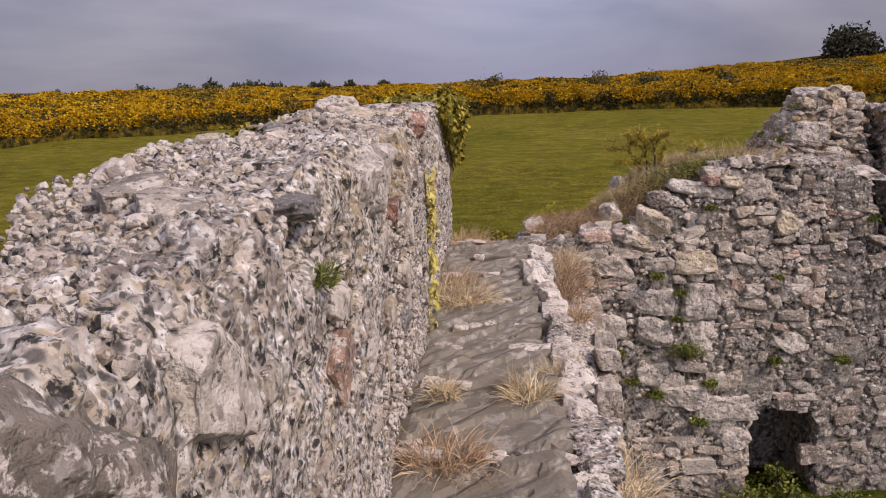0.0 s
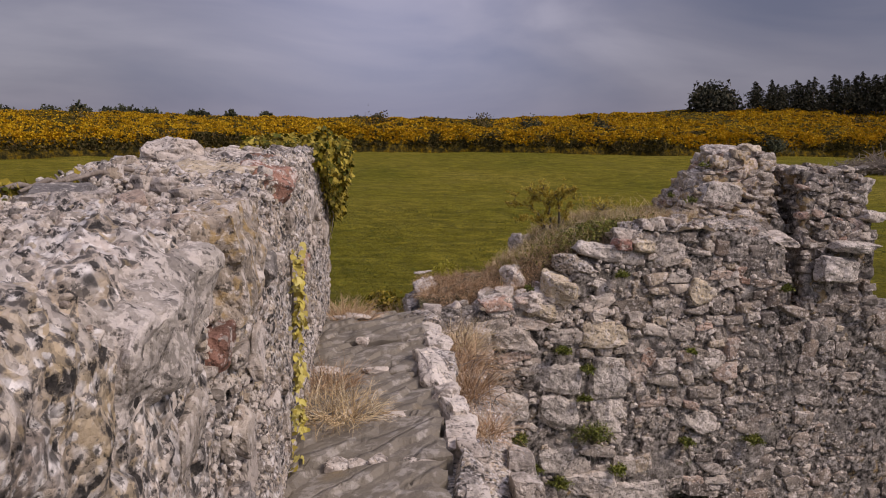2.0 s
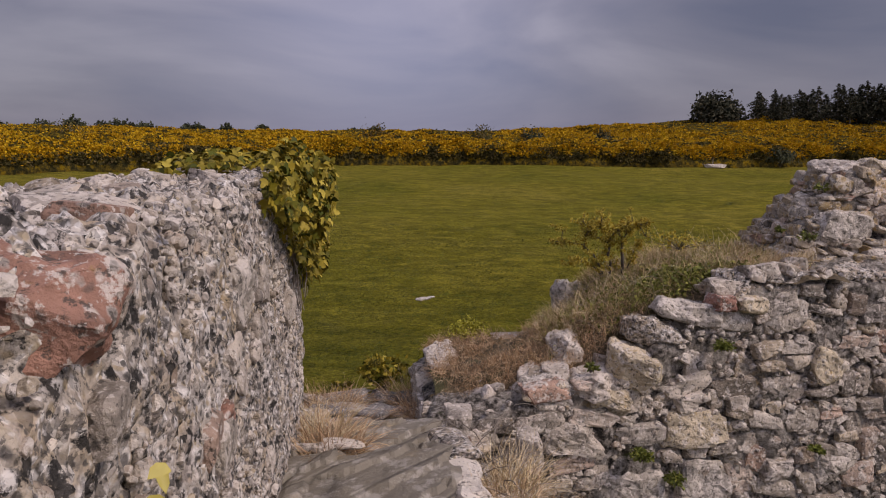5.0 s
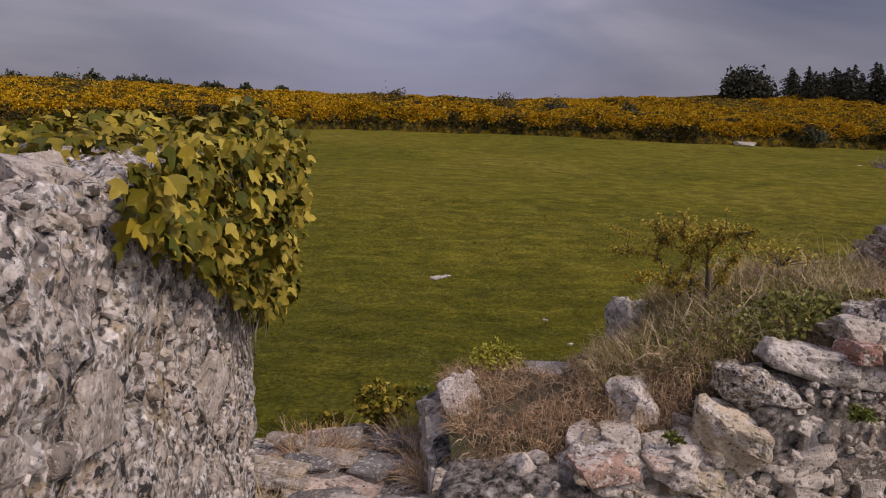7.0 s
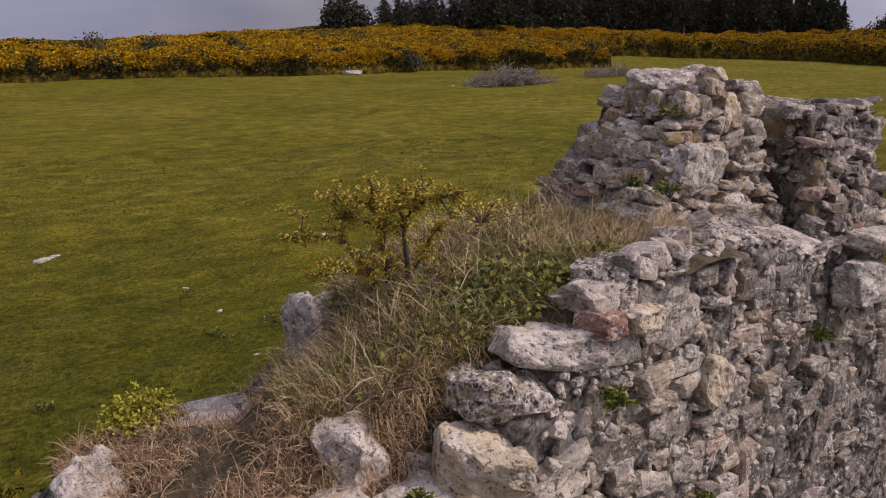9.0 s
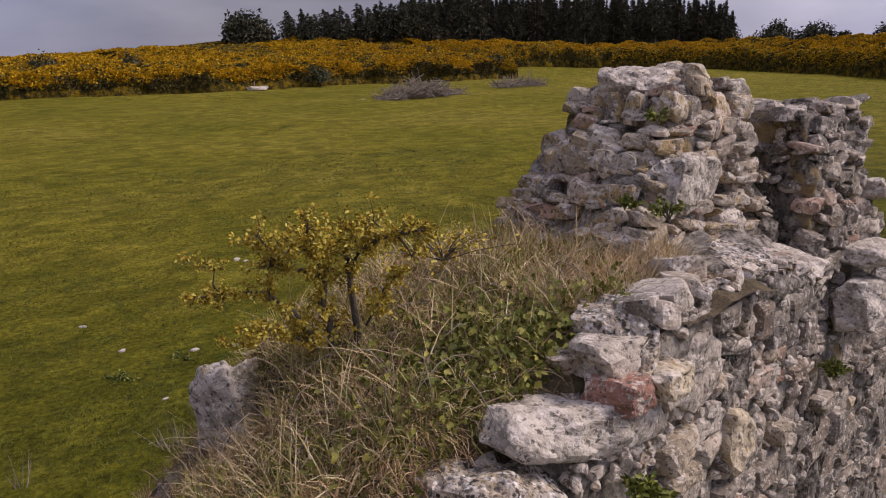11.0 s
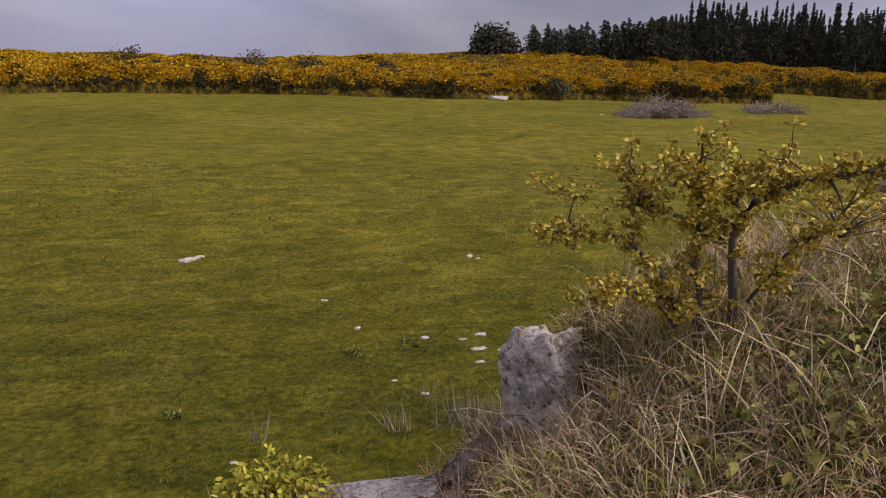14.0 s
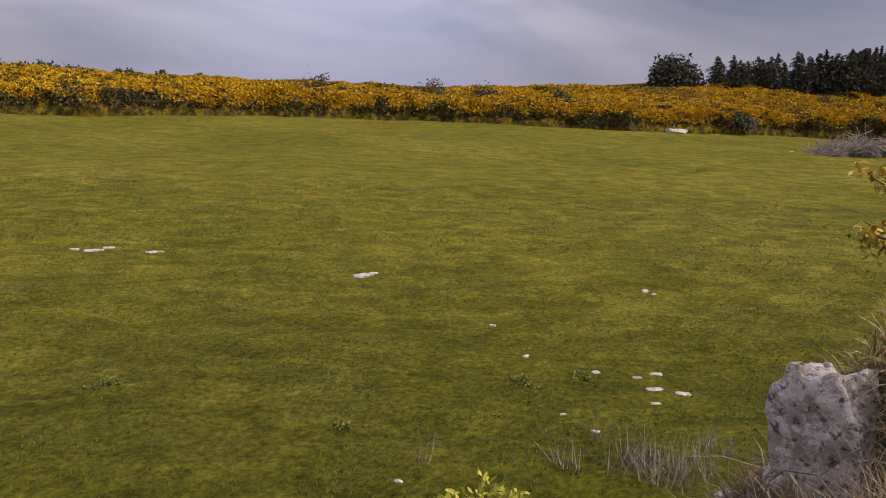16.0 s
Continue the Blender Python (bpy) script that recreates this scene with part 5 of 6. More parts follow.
for k, (x, y, z, s) in enumerate([(3.62, 9.62, 0.72, 0.09), (3.40, 9.66, 0.80, 0.05), (3.85, 9.86, 1.12, 0.06), (1.65, 9.0, -0.12, 0.06)]):
    shrub("wall_plant", "dark green plant rooted in a wall joint", "plant", x, y, z, s, s, 170, 0.026, MOSS, 80 + k, group="plants in the wall joints")


# ---- overgrowth on the north wall top ----
def top_z(x, y):
    t = np.clip((y - 9.2) / 0.5, 0, 1)
    return np.interp(x, FRONT_X, FRONT_Z) * (1 - t) + np.interp(x, FRONT_X, BACK_Z) * t


X, Y = np.meshgrid(np.linspace(0.56, 3.7, 130), np.linspace(9.14, 10.66, 60), indexing="ij")
G = np.stack([X, Y, 0 * X], -1)
def grown(x, y):
    """How deep in the overgrown mound a place lies."""
    return smooth(1.15, 1.95, x - 0.35 * np.clip(y - 9.95, 0, 1))


front = smooth(9.12, 9.45, Y)
crown = np.interp(X, [0.56, 1.0, 1.3, 1.66, 1.91, 2.19, 2.5, 3.1, 3.7], [-0.32, -0.20, -0.10, 0.10, 0.23, 0.36, 0.45, 0.52, 0.56])
crown = crown - 0.22 * smooth(9.95, 10.35, Y) * smooth(2.05, 1.8, X) * smooth(1.0, 1.4, X) - 0.25 * smooth(10.5, 10.7, Y)
Z = (np.interp(X, FRONT_X, FRONT_Z) - 0.05) * (1 - front) + crown * front + fbm(G, 5, 4, 3) * 0.03
tagged(part("turf", loft("turf", np.stack([X, Y, Z], -1), SOIL, close_ends=False), label="brown turf and dead thatch on the wall top", kind="stuff"), category="turf")


def turf_z(x, y):
    i = np.clip(((x - 0.56) / 3.14 * 129).astype(int), 0, 129)
    j = np.clip(((y - 9.14) / 1.52 * 59).astype(int), 0, 59)
    return Z[i, j]


def cover(name, label, count, xr, yr, material, seed, length, dens, spread=0.55, droop=0.4, lean=(-0.1, -0.35, 0), width=0.0014, part_of=(0.35, 1.1)):
    q = np.random.default_rng(seed)
    x, y = q.uniform(*xr, count), q.uniform(*yr, count)
    ok = vnoise(np.stack([x, y, 0 * x], 1), 3.4, seed) + q.uniform(-0.5, 0.5, count) > dens
    x, y = x[ok], y[ok]
    g = grown(x, y) + q.uniform(-0.1, 0.1, len(x))
    ok = (g > part_of[0]) & (g < part_of[1])
    x, y = x[ok], y[ok]
    B = np.stack([x, y, turf_z(x, y) - 0.01], 1)
    N = np.tile((0, 0, 1.0), (len(B), 1))
    tagged(part(name, grass_mesh(name, B, N, material, q, length, width, spread, droop, lean), label=label, kind="stuff"), category="grass")


cover("dead_grass", "matted rusty dead grass on the wall top", 26000, (0.6, 2.3), (9.16, 10.6), RUSTY, 61, (0.06, 0.17), -0.25, 0.75, 0.5, part_of=(-0.3, 0.85))
cover("rusty_grass", "rust-brown dead grass on the wall top", 14000, (1.3, 3.5), (9.3, 10.62), RUSTY, 68, (0.06, 0.17), -0.35, 0.7, 0.5)
cover("straw_grass", "pale straw grass stalks on the wall top", 17000, (1.3, 3.5), (9.38, 10.62), DRY, 62, (0.06, 0.18), -0.25, 0.6, 0.35)
cover("green_grass", "green grass among dead stalks on the wall top", 21000, (1.4, 3.5), (9.35, 10.6), GREEN, 63, (0.06, 0.16), -0.1, 0.6, 0.4, width=0.0022)
cover("tall_stalks", "long bleached grass stalks on the wall top", 900, (1.6, 3.5), (9.4, 10.5), DRY, 64, (0.16, 0.36), -0.3, 0.6, 0.35, (-0.1, -0.1, 0), 0.0019)
cover("tawny_grass", "tawny grass at the foot of the stump", 1500, (2.75, 3.65), (9.45, 9.75), DRY, 65, (0.08, 0.18), -0.5, 0.4, 0.25)
cover("dead_grass", "matted rusty dead grass draped over the wall edge", 3200, (0.75, 2.1), (9.2, 9.6), RUSTY, 66, (0.08, 0.20), -0.1, 0.6, 0.9, (0, -0.7, 0), part_of=(-0.3, 1.2))

q = np.random.default_rng(71)
poses = []
for k in range(3000):
    x, y = q.normal(2.45, 0.34), q.normal(9.52, 0.18)
    if not (1.5 < x < 3.3 and 9.3 < y < 10.5) or grown(x, y) < 0.45:
        continue
    z = turf_z(np.array(x), np.array(y)) + q.uniform(0, 0.10)
    poses.append(leaf_pose((x, y, float(z)), (-0.2, -0.5, 0.9), (q.normal(), -0.6, -0.5), q.uniform(0.016, 0.036), q, 0.9))
tagged(part("bramble", leaves_mesh("bramble", poses, BRAMBLE), label="low green bramble and ivy leaves among dead grass", kind="stuff"), category="bramble")
V, F = [], []
for k in range(70):
    p = np.array((q.uniform(1.5, 3.3), q.uniform(9.5, 10.4), 0.0))
    p[2] = turf_z(p[0], p[1])
    if grown(p[0], p[1]) < 0.4:
        continue
    d = np.array((q.normal(0, 0.8), q.normal(-0.2, 0.6), 0.9))
    pts = [p]
    for j in range(6):
        d = d + np.array((q.normal(0, 0.2), q.normal(0, 0.2), -0.33))
        p = p + d / np.linalg.norm(d) * 0.07
        pts.append(p)
    tube(V, F, pts, np.linspace(0.003, 0.0012, 7), 4)
tagged(part("bramble_stems", mesh("bramble_stems", V, F, DEAD), label="arching dead bramble stems on the wall top", kind="stuff"), category="bramble")


def thorn_bush():
    """A wind-pruned thorn: two stems, crooked limbs swept flat on top, spur twigs and small leaf clusters."""
    q = np.random.default_rng(5)
    ob = thing("thorn_bush", "wind-pruned thorn bush with yellow-green spring leaves", "bush", at=(2.10, 10.06, 0.45))
    limbs = [
        (0.013, [(0.02, 0, -0.06), (0.0, 0, 0.29), (-0.06, -0.05, 0.43), (-0.12, -0.10, 0.57)]),
        (0.016, [(0.13, -0.03, -0.06), (0.12, 0, 0.30), (0.15, -0.15, 0.43), (0.18, -0.26, 0.47), (0.19, -0.40, 0.53)]),
        (0.008, [(0.0, 0, 0.27), (-0.10, 0.04, 0.33), (-0.19, 0.06, 0.36), (-0.23, 0.05, 0.48)]),
        (0.008, [(0.0, 0, 0.29), (0.10, 0.08, 0.42), (0.22, 0.02, 0.47)]),
        (0.008, [(0.12, 0, 0.30), (0.05, -0.10, 0.42), (0.16, -0.14, 0.50)]),
        (0.007, [(-0.03, -0.02, 0.38), (-0.16, -0.06, 0.46), (-0.20, -0.08, 0.42)]),
        (0.006, [(0.18, -0.26, 0.47), (0.21, -0.27, 0.43), (0.23, -0.28, 0.37)]),
        (0.009, [(-0.05, 0, -0.05), (-0.13, 0, 0.15), (-0.22, 0.03, 0.21), (-0.25, 0.03, 0.25), (-0.37, 0.05, 0.26), (-0.51, 0.07, 0.27)]),
        (0.005, [(-0.41, 0.05, 0.265), (-0.43, 0.05, 0.32), (-0.42, 0.05, 0.39)]),
        (0.005, [(-0.22, 0.03, 0.21), (-0.22, 0.04, 0.30), (-0.18, 0.05, 0.38)]),
        (0.006, [(-0.10, 0, 0.0), (-0.24, 0, 0.09), (-0.39, 0.05, 0.05)]),
        (0.006, [(0.16, -0.05, 0.02), (0.18, -0.15, 0.22), (0.20, -0.25, 0.29)])]
    for rad, way in limbs:
        V, F, poses = [], [], []
        pts = along(np.array(way) * (0.92, 1.0, 0.85), 0.035)
        pts = pts + q.normal(0, 0.007, pts.shape) * np.minimum(1, np.arange(len(pts)) / 3)[:, None]
        rads = np.linspace(rad, rad * 0.32, len(pts))
        tube(V, F, pts.tolist(), rads, 6)
        for k in range(2, len(pts)):
            if rads[k] > 0.013:
                continue
            for _ in range(int(q.integers(2, 5))):
                d = q.normal(size=3) * (1.0, 1.0, 0.55) + (0, 0, 0.15)
                d /= np.linalg.norm(d)
                ln = q.uniform(0.025, 0.10) if way[-1][2] > 0.35 else q.uniform(0.02, 0.06)
                mid = pts[k] + d * ln * 0.5 + q.normal(0, 0.006, 3)
                end = pts[k] + d * ln + (0, 0, 0.01)
                tube(V, F, [tuple(pts[k]), tuple(mid), tuple(end)], (0.0026, 0.0018, 0.001), 4)
                for c in (mid, end):
                    for _ in range(int(q.integers(14, 24))):
                        poses.append(leaf_pose(c + q.normal(0, 0.009, 3), q.normal(size=3) + (0, 0, 0.9), q.normal(size=3), q.uniform(0.011, 0.021), q, 0.5))
        branch = part("branch", mesh("branch", V, F, BARK), ob)
        if poses:
            part("foliage", leaves_mesh("foliage", poses, HAW, OVAL, OVAL_FACES), branch)


thorn_bush()
shrub("shrub", "low ochre thorn shoots trailing by the thorn bush", "shrub", 2.75, 10.15, 0.60, 0.38, 0.12, 420, 0.022, HAW, 6)
shrub("shrub", "low ochre thorn shoots trailing by the thorn bush", "shrub", 2.03, 10.05, 0.40, 0.10, 0.12, 260, 0.02, HAW, 7)

# ---- field clutter ----
def on_field(x, y):
    return float(ground_z(x, y))


r = np.random.default_rng(41)
rocks = [(1.8, 27.4, 0.85, 0.22), (2.05, 27.6, 0.4, 0.2), (4.2, 23.5, 0.22, 0.18), (4.4, 21.7, 0.2, 0.18), (5.5, 21.0, 0.28, 0.22), (6.6, 20.9, 0.38, 0.14), (6.15, 20.7, 0.26, 0.14), (6.25, 20.2, 0.5, 0.12), (6.7, 20.05, 0.45, 0.1), (6.0, 19.6, 0.3, 0.12), (8.6, 25.9, 0.3, 0.3), (8.75, 25.7, 0.25, 0.2), (-5.7, 29.9, 0.4, 0.2), (-5.2, 29.9, 0.8, 0.3), (-4.9, 30.2, 0.5, 0.24), (-3.7, 29.6, 0.5, 0.2), (-3.45, 29.7, 0.3, 0.18), (40.4, 64.8, 1.4, 0.25), (38.9, 65.6, 0.8, 0.2), (1.6, 17.5, 0.2, 0.08), (4.6, 18.6, 0.25, 0.12), (4.3, 19.2, 0.2, 0.1)]
for k, (x, y, s, h) in enumerate(rocks):
    s, h = s * 0.58, h * 0.3
    ob = big_stone("rock", LIMESTONE, 500 + k, x, y, on_field(x, y) + h * 0.12, s, s * 0.5, h, 0, 0, r.uniform(-30, 30), None, cuts=7)
    tagged(ob, "pale rock lying in the grazed grass", "rock", "pale rocks in the field")
plank = big_stone("trough", PALE, 560, 36.8, 82.0, on_field(36.8, 82.0) + 0.22, 2.2, 0.5, 0.45, 0, 0, -8, None, cuts=6)
tagged(plank, "white stone trough below the gorse", "trough")
for k, (x, y) in enumerate([(35.6, 82.4), (36.7, 82.4)]):
    V, F = [], []
    tube(V, F, [(0, 0, -0.1), (0, 0, 0.9 if k else 0.4)], (0.06, 0.05), 6)
    tagged(part("post", mesh("post", V, F, DEAD), None, "short pale fence post by the white trough", m=pose(x, y, on_field(x, y))), category="post", group="posts by the trough")


def brash(x0, y0, w, d, h, count, seed, label):
    q = np.random.default_rng(seed)
    V, F = [], []
    for k in range(count):
        t, s = q.uniform(-1, 1), q.uniform(-1, 1)
        hh = h * max(0.05, (1 - t * t) * (0.6 + 0.4 * math.sin(t * 9 + seed) * math.cos(s * 3))) * q.uniform(0.1, 1)
        p = np.array((x0 + t * w, y0 + s * d, on_field(x0, y0) + hh))
        v = np.array((q.normal(0, 1.0), q.normal(0, 0.6), q.normal(0, 0.5)))
        v = v / np.linalg.norm(v) * q.uniform(0.4, 1.3)
        tube(V, F, [p - v, p + (0, 0, 0.06), p + v], (0.035, 0.03, 0.012), 4)
    tagged(part("branch_heap", mesh("branch_heap", V, F, DEAD), label=label, kind="stuff"), category="brush pile")


brash(44.5, 64.5, 4.2, 1.6, 1.9, 700, 3, "grey heap of cut branches in the field")
brash(60, 67.5, 3.2, 1.4, 1.0, 260, 4, "low heap of cut gorse branches in the field")
# pale dead stalks and nettles at the outer foot of the wall
for k, (x, y, s, c) in enumerate([(3.8, 17.6, 0.2, 26), (4.5, 18.4, 0.12, 14), (4.6, 17.5, 0.35, 60), (4.9, 17.7, 0.3, 50), (5.0, 17.2, 0.4, 80), (5.5, 17.5, 0.4, 80), (6.1, 18.0, 0.3, 40), (2.0, 17.9, 0.10, 12), (5.2, 14.9, 0.5, 120)]):
    q = np.random.default_rng(700 + k)
    a, d = q.uniform(0, 6.28, c), s * np.sqrt(q.uniform(0, 1, c))
    B = np.stack([np.cos(a) * d, np.sin(a) * d, np.full(c, -0.05)], 1)
    ob = part("dead_weed", grass_mesh("dead_weed", B, np.tile((0, 0, 1.0), (c, 1)), DEAD, q, (0.25, 0.6), 0.006, 0.28, 0.1), None, "clump of pale dead stalks in the field grass", m=pose(x, y, on_field(x, y)))
    tagged(ob, category="weeds", group="dead stalks below the wall")
for k, (x, y, s) in enumerate([(5.2, 20.8, 0.35), (4.0, 20.4, 0.3), (5.6, 15.6, 0.5), (5.9, 14.4, 0.5), (-2.6, 20.5, 0.35), (1.0, 19.0, 0.22), (14.5, 30.5, 0.5), (11.5, 38, 0.6), (24, 52, 0.8)]):
    ob = shrub("weed_patch", "low dark weeds in the grazed grass", "weeds", x, y, on_field(x, y) - 0.03, s, 0.10, 200, 0.05, MOSS, 740 + k, group="weed patches in the field")
# nettles and ivy on the floor of the ruin
for k, (x, y, s) in enumerate([(3.4, 8.5, 0.5), (4.2, 8.3, 0.6), (5.0, 8.5, 0.6), (5.9, 8.6, 0.6), (2.7, 8.4, 0.45), (3.8, 9.0, 0.22), (2.1, 8.3, 0.4), (3.3, 8.9, 0.3), (3.0, 8.75, 0.35), (4.4, 8.9, 0.4), (3.75, 9.5, 0.3), (3.8, 8.7, 0.45)]):
    shrub("weed_patch", "tangled weeds on the floor of the ruin", "weeds", x, y, on_field(x, y) - 0.05, s, 0.36, 420, 0.05, MOSS, 760 + k, group="weeds inside the ruin")


# ---- gorse ----
BACK_AZ = [-50, -20, -6, 9, 16, 22, 30, 36, 42, 48, 60]
BACK_EL = [0.75, 0.72, 0.52, 0.58, 0.9, 1.32, 1.52, 1.25, 0.9, 0.55, 0.5]


def gorse_hedge(name, label, line, depth, front, seed, count, back_gain=1.0):
    """A deep bank of flowering gorse: a lumpy body with flower and spine clumps all over."""
    q = np.random.default_rng(seed)
    s = along([(*p, 0) for p in line], 0.7)
    tang = np.gradient(s, axis=0)
    tang /= np.linalg.norm(tang, axis=1, keepdims=True)
    out = np.stack([-tang[:, 1], tang[:, 0], 0 * tang[:, 0]], 1)
    w = np.concatenate([[-0.2, 0.0, 0.25, 0.6, 1.1, 1.8], np.linspace(2.6, depth, 16)])
    rise = np.array([0.0, 0.35, 0.62, 0.82, 0.95, 1.0] + [1.0] * 16)
    P = s[:, None] + out[:, None] * w[None, :, None]
    wob = vnoise(np.stack([s[:, 0], s[:, 1], 0 * s[:, 0]], 1), 0.16, seed) * 1.3 + vnoise(s, 0.5, seed + 1) * 0.6
    P = P + out[:, None] * wob[:, None, None]
    base = field_z(P[..., 0], P[..., 1])
    az = np.degrees(np.arctan2(P[..., 0], P[..., 1]))
    dist = np.hypot(P[..., 0], P[..., 1])
    crest = 1.5 + np.tan(np.radians(np.interp(az, BACK_AZ, BACK_EL))) * dist
    t = np.clip((w - 1.8) / (depth - 1.8), 0, 1)[None]
    bush, ident = cells(np.stack([P[..., 0], P[..., 1], 0 * az], -1), 0.33, seed + 5)
    lump = (0.6 - bush) * 1.5
    height = rise[None] * (front + lump + (ident - 0.5) * 0.4) * (1 - t) + t * (crest * back_gain - base + lump * 0.7)
    P[..., 2] = np.maximum(base - 0.1, field_z(s[:, 0], s[:, 1])[:, None] * (1 - t) + base * t - 0.1 + height)
    P[:, 0, 2] = base[:, 0] - 0.3
    P[..., 0] += fbm(P, 0.9, 3, seed) * 0.3
    P[..., 1] += fbm(P, 0.9, 3, seed + 3) * 0.5
    ob = thing(name, label, "gorse")
    part("body", loft("body", P, GORSE_BODY, close_ends=False), ob, kind="stuff")
    # clumps
    i, j = q.integers(0, P.shape[0] - 1, count), (q.uniform(0, 1, count) ** 1.05 * (P.shape[1] - 2)).astype(int) + 1
    a, b = q.uniform(0, 1, (2, count, 1))
    C = (P[i, np.minimum(j, P.shape[1] - 2)] * (1 - a) + P[i + 1, np.minimum(j, P.shape[1] - 2)] * a) * (1 - b) + (P[i, np.minimum(j + 1, P.shape[1] - 1)] * (1 - a) + P[i + 1, np.minimum(j + 1, P.shape[1] - 1)] * a) * b
    up = C[:, 2] - field_z(C[:, 0], C[:, 1])
    patch = vnoise(C, 0.22, seed + 8) * 0.55 + vnoise(C, 0.8, seed + 9) * 0.5 + np.interp(up, [0, 0.6, 1.4, 2.2], [-1.4, -0.5, 0.22, 0.60])
    near_bush, _ = cells(np.stack([C[:, 0], C[:, 1], 0 * up], -1), 0.33, seed + 5)
    patch = patch + (0.48 - near_bush) * 0.9
    flower = patch + q.uniform(-0.3, 0.3, count) > 0.08
    for nm, pick, mt, sz in (("blossom", flower, GORSE_FLOWER, 0.21), ("spine_growth", ~flower, GORSE_GREEN, 0.24)):
        c = C[pick]
        k = len(c)
        A = q.normal(size=(k, 5, 3))
        A /= np.linalg.norm(A, axis=-1, keepdims=True)
        A[..., 2] = np.abs(A[..., 2]) * 0.9
        A[..., 1] -= 0.25
        B = np.cross(A, q.normal(size=(k, 5, 3)))
        B /= np.linalg.norm(B, axis=-1, keepdims=True)
        L = sz * q.uniform(0.5, 1.2, (k, 5, 1))
        c0 = c[:, None] + A * 0.02
        V = np.stack([c0 - B * L * 0.35, c0 + B * L * 0.35, c0 + A * L * 0.9 + B * L * 0.28, c0 + A * L * 0.9 - B * L * 0.28], 2).reshape(-1, 3)
        F = np.arange(len(V)).reshape(-1, 4)
        part(nm, mesh(nm, V, F, mt, flat=True), ob, kind="stuff")


gorse_hedge("gorse_hedge", "long bank of yellow-flowering gorse beyond the field", [(-95, 30), (-62, 52), (-44, 66), (-27, 77), (-12, 83), (0, 86), (12, 86.5), (24, 84), (34, 82.5), (46, 84), (58, 82), (72, 80)], 34, 2.35, 3, 85000)
gorse_hedge("gorse_hedge", "further hedge of flowering gorse below the wood", [(74, 100), (86, 99), (98, 98), (108, 86), (112, 72), (106, 50), (100, 36), (98, 20)], 8, 3.2, 7, 22000)
for k, (x, y, s, h) in enumerate([(70, 81.5, 2.6, 3.2), (65, 98, 2.8, 4.6), (44.5, 82.8, 2.5, 2.4), (14, 97, 2.4, 4.4), (20, 96, 2.2, 4.2), (1, 103, 3.0, 4.6), (29, 96, 2.2, 4.2), (-34, 96, 4, 4.8)]):
    shrub("scrub_bush", "grey-green scrub bush standing in the gorse", "bush", x, y, on_field(x, y), s, h * 0.82, 700, 0.3, GORSE_GREEN if k % 2 else FAR_LEAVES, 600 + k, group="scrub bushes in the gorse")


# ---- trees ----
def conifer(seed, height, bare, width, material):
    """A plantation conifer: a straight tapered trunk and whorls of drooping ragged branches."""
    q = np.random.default_rng(seed)
    ob = thing("conifer", "tall dark conifer in the plantation", "tree", "conifers of the wood")
    V, F = [], []
    lean = q.normal(0, 0.02, 2)
    tube(V, F, [(lean[0] * z, lean[1] * z, z) for z in np.linspace(-0.5, height, 6)], np.linspace(0.19, 0.02, 6), 6)
    part("trunk", mesh("trunk", V, F, PINE_BARK), ob)
    V, F = [], []
    z = height * bare
    while z < height:
        t = (z - height * bare) / (height * (1 - bare))
        rad = width * min(1.0, 0.45 + t * 3) * (1 - t) ** (0.7 if bare > 0.3 else 1.25) * q.uniform(0.35, 1.2) + 0.05
        for k in range(int(q.integers(5, 9))):
            a = q.uniform(0, 6.28)
            ln = rad * q.uniform(0.5, 1.15)
            u, v = math.cos(a), math.sin(a)
            for s in np.arange(0.15, 1.0, 0.17):
                c = np.array((u * ln * s + lean[0] * z, v * ln * s + lean[1] * z, z + ln * (0.10 - 0.30 * s * s)))
                for _ in range(3):
                    d = np.array((u, v, 0.1)) * 0.7 + q.normal(0, 0.55, 3)
                    d /= np.linalg.norm(d)
                    e = np.cross(d, q.normal(size=3))
                    e /= np.linalg.norm(e)
                    L = (0.4 + 0.6 * (1 - t)) * q.uniform(0.18, 0.46) * (1.1 - 0.4 * s)
                    n = len(V)
                    V += [tuple(c - e * L * 0.45), tuple(c + e * L * 0.45), tuple(c + d * L * 1.2)]
                    F.append([n, n + 1, n + 2])
        z += q.uniform(0.15, 0.28)
    part("crown", mesh("crown", V, F, material, flat=True), ob)
    return ob


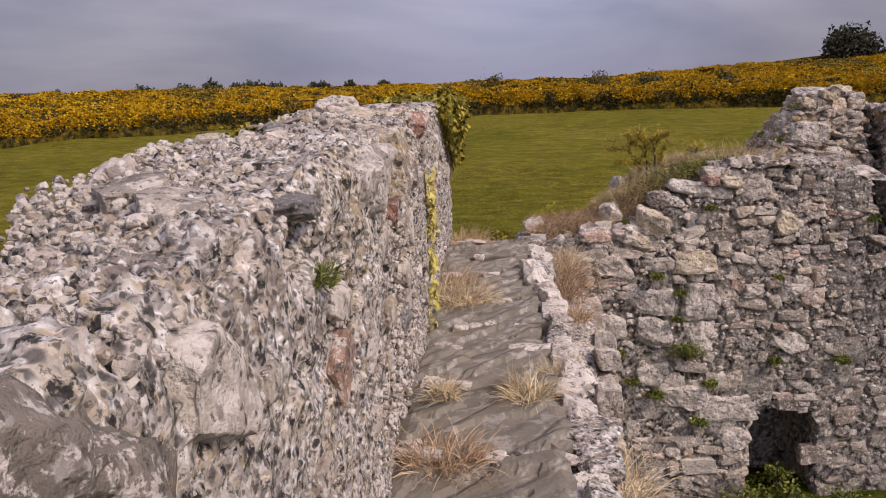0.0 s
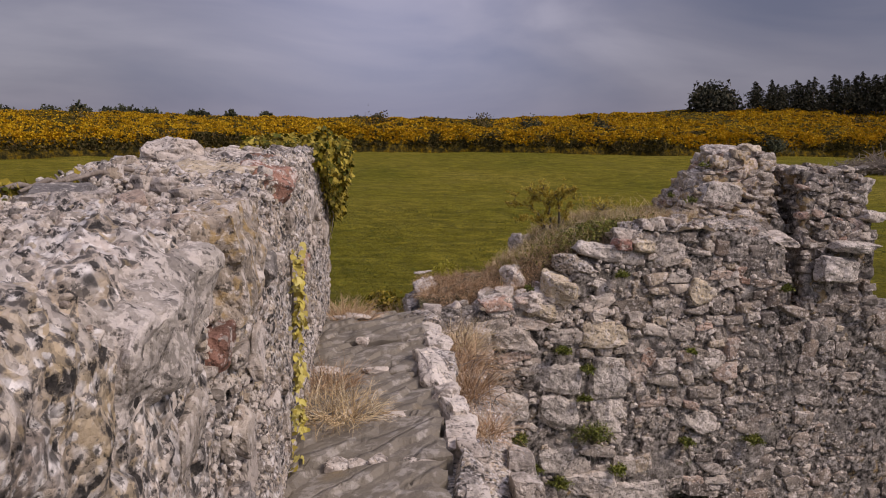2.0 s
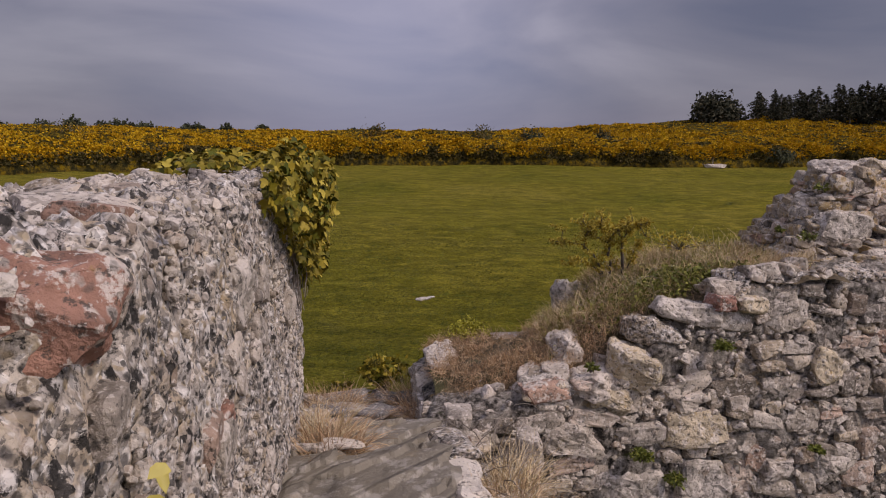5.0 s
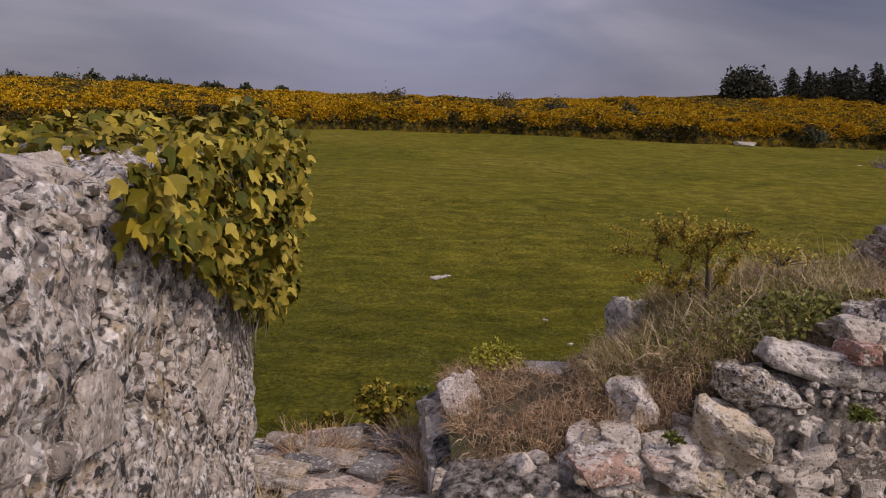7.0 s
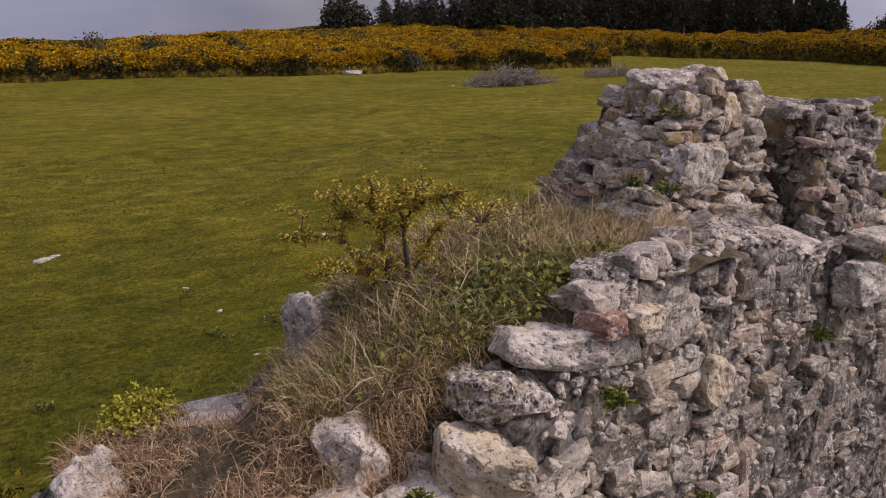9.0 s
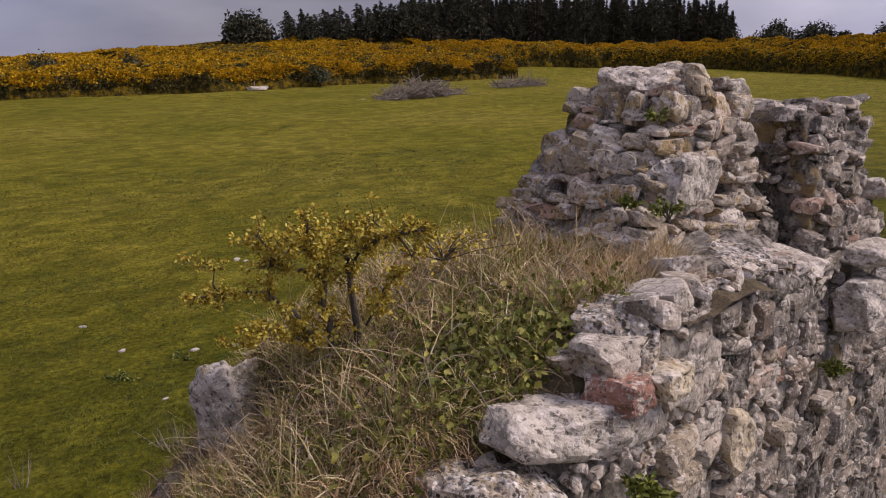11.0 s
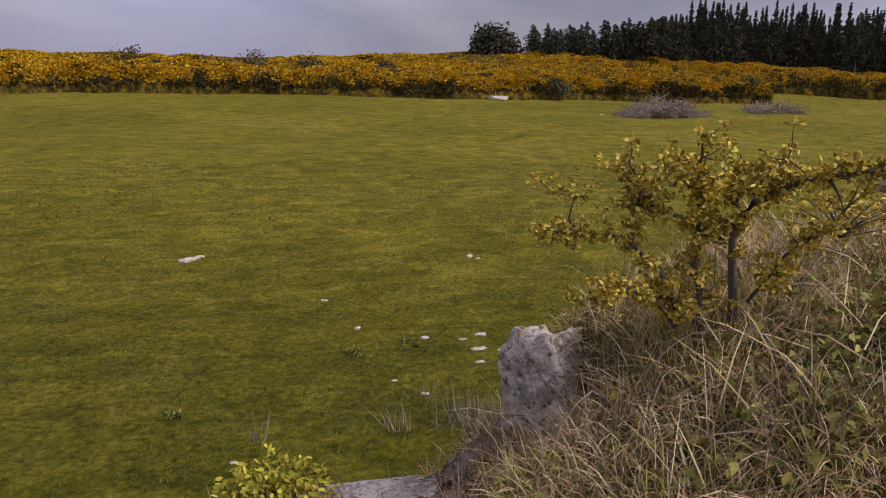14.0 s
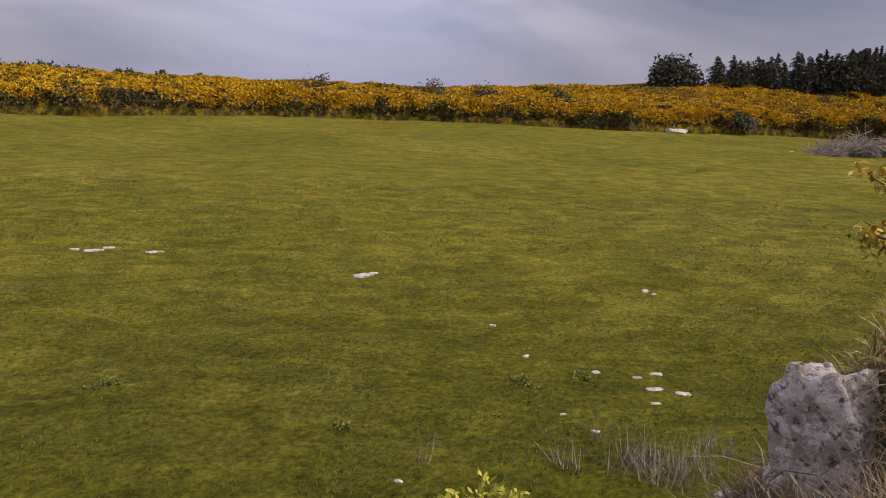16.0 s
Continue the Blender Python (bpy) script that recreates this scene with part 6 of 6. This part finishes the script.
def broad_tree(name, label, seed, height, width, material, x, y, z, clumps=70, size=0.45, group=""):
    """A rounded tree: trunk, limbs and a ragged crown of leaf clumps with gaps."""
    q = np.random.default_rng(seed)
    ob = thing(name, label, "tree", group, at=(x, y, z))
    V, F = [], []
    tube(V, F, [(0, 0, -0.5), (0.05 * height, 0, height * 0.3), (0.02 * height, 0.02, height * 0.6)], (0.045 * height, 0.035 * height, 0.015 * height), 7)
    L, FL = [], []
    for k in range(clumps):
        a, e = q.uniform(0, 6.28), q.uniform(-0.25, 1.0)
        rr = q.uniform(0.4, 1.0) * (0.72 + 0.4 * abs(math.sin(1.5 * a + seed))) * math.sqrt(max(0.05, 1 - max(e, 0) ** 2))
        c = np.array((math.cos(a) * rr * width, math.sin(a) * rr * width, height * (0.55 + 0.42 * e * (0.8 + 0.25 * math.sin(2 * a + seed * 1.7)))))
        if k < 12:
            tube(V, F, [(0.02 * height, 0, height * q.uniform(0.25, 0.5)), tuple(c * (0.5, 0.5, 0.85)), tuple(c)], (0.018 * height, 0.01 * height, 0.004 * height), 5)
        for _ in range(26):
            p = c + q.normal(0, width * 0.13, 3)
            d, g = q.normal(size=3), q.normal(size=3)
            d /= np.linalg.norm(d)
            g = np.cross(d, g)
            g /= np.linalg.norm(g)
            s = size * q.uniform(0.4, 1.0)
            n = len(L)
            L += [tuple(p), tuple(p + d * s + g * s * 0.4), tuple(p + d * s - g * s * 0.4)]
            FL.append([n, n + 1, n + 2])
    part("trunk", mesh("trunk", V, F, PINE_BARK), ob)
    part("crown", mesh("crown", L, FL, material, flat=True), ob)
    return ob


kinds = [conifer(1, 9, 0.42, 3.1, NEEDLES), conifer(2, 9, 0.50, 3.4, NEEDLES), conifer(3, 9, 0.22, 3.9, NEEDLES), conifer(4, 9, 0.55, 3.6, NEEDLES), conifer(5, 9, 0.06, 4.6, NEEDLES), conifer(6, 9, 0.06, 4.4, NEEDLES_BROWN)]
TREE_AZ = [25, 28, 31, 34, 36, 37.6, 40, 43.5, 47.6, 49.5, 53, 56.4, 57.9]
TREE_EL = [3.1, 3.5, 3.8, 3.8, 3.7, 4.8, 4.85, 4.55, 4.5, 4.15, 3.85, 3.4, 2.4]
q = np.random.default_rng(88)
first = set()
for row, (dist, step) in enumerate(((128, 0.82), (132, 0.7), (136, 0.7), (140, 0.7), (145, 0.65), (150, 0.65))):
    az = 27.0 + row * 0.2
    while az < 57.5:
        d = dist + q.uniform(-1.5, 1.5) + np.interp(az, [26, 36, 42, 58], [0, 4, 22, 36])
        x, y = d * math.sin(radians(az)), d * math.cos(radians(az))
        z = on_field(x, y)
        top = 1.5 + math.tan(radians(np.interp(az, TREE_AZ, TREE_EL) * q.uniform(0.74, 1.05))) * d
        pick = int(q.choice([0, 1, 3, 0])) if az < 36.5 else int(q.choice([0, 2, 4, 4, 5, 2] if row == 0 else [2, 4, 4]))
        if az < 35 and row > 1:
            az += step
            continue
        s = max(0.5, (top - z) / 9)
        m = pose(x, y, z, 0, 0, q.uniform(0, 360))
        ob = kinds[pick]
        if pick in first:
            ob = copy_thing(ob, m)
        else:
            first.add(pick)
            ob.matrix_basis = m
        w = np.clip(s, 0.7, 1.2)
        ob.scale = (w, w, s)
        az += step * q.uniform(0.35, 1.5)

x, y = 127 * math.sin(radians(24.3)), 127 * math.cos(radians(24.3))
broad_tree("pine", "rounded dark pine at the edge of the wood", 12, 7.6, 3.7, NEEDLES, x, y, on_field(x, y) + 0.2, 150, 0.7)
for k, (az, d, h, w) in enumerate([(60.0, 165, 7.5, 4.2), (62.3, 168, 7.0, 4.0), (63.9, 170, 5.5, 1.3), (66.5, 165, 6.5, 4.0), (68.8, 165, 7.5, 4.5), (71.5, 165, 7.5, 4.8)]):
    x, y = d * math.sin(radians(az)), d * math.cos(radians(az))
    broad_tree("oak", "dark rounded tree beyond the wood", 30 + k, h, w, NEEDLES, x, y, on_field(x, y), 80, 0.6, "dark trees beyond the wood")
for k, (az, el, w) in enumerate([(-38, 1.1, 3), (-34, 1.0, 4), (-29.5, 1.0, 2.5), (-24.2, 1.05, 3), (-21.5, 1.05, 3), (-19.6, 1.35, 3.2), (-17.8, 1.05, 2.5), (-16.6, 1.25, 3.5), (-15.2, 1.05, 3.0), (-12.5, 0.95, 1.6), (-11.8, 1.0, 2.0), (-9.9, 1.1, 1.4), (-7.4, 0.95, 2.2), (-1, 0.75, 1.8), (0.5, 0.8, 1.5)]):
    d = 230
    x, y = d * math.sin(radians(az)), d * math.cos(radians(az))
    top = 1.5 + math.tan(radians(el * 0.86)) * d
    z = on_field(x, y)
    broad_tree("distant_tree", "small dark tree on the far horizon", 60 + k, top - z, w, FAR_LEAVES, x, y, z, 34, 1.0, "far trees on the horizon")

# hills far off across the bay
n = Nodes("hazy_far_hill", 1.0)
HILL = n.done(n.ramp(n.noise(n.where(), 0.012, 6, 0.6), [(0.35, (0.035, 0.045, 0.055)), (0.65, (0.075, 0.085, 0.08))]))
az = np.radians(np.arange(-60, -22.9, 0.25))
prof = 22 + 26 * smooth(-24, -31, np.degrees(az)) * (0.8 + 0.4 * vnoise(np.stack([az * 30, 0 * az, 0 * az], 1), 0.7, 2))
P = np.stack([np.stack([2000 * np.sin(az) * k, 2000 * np.cos(az) * k, -8 + prof * f], 1) for k, f in ((1.0, 0.0), (1.02, 0.55), (1.06, 0.9), (1.1, 1.0), (1.3, 0.2))], 1)
tagged(part("far_hill", loft("far_hill", P, HILL, close_ends=False), label="low wooded hill hazy on the horizon", kind="structure"), category="hill")
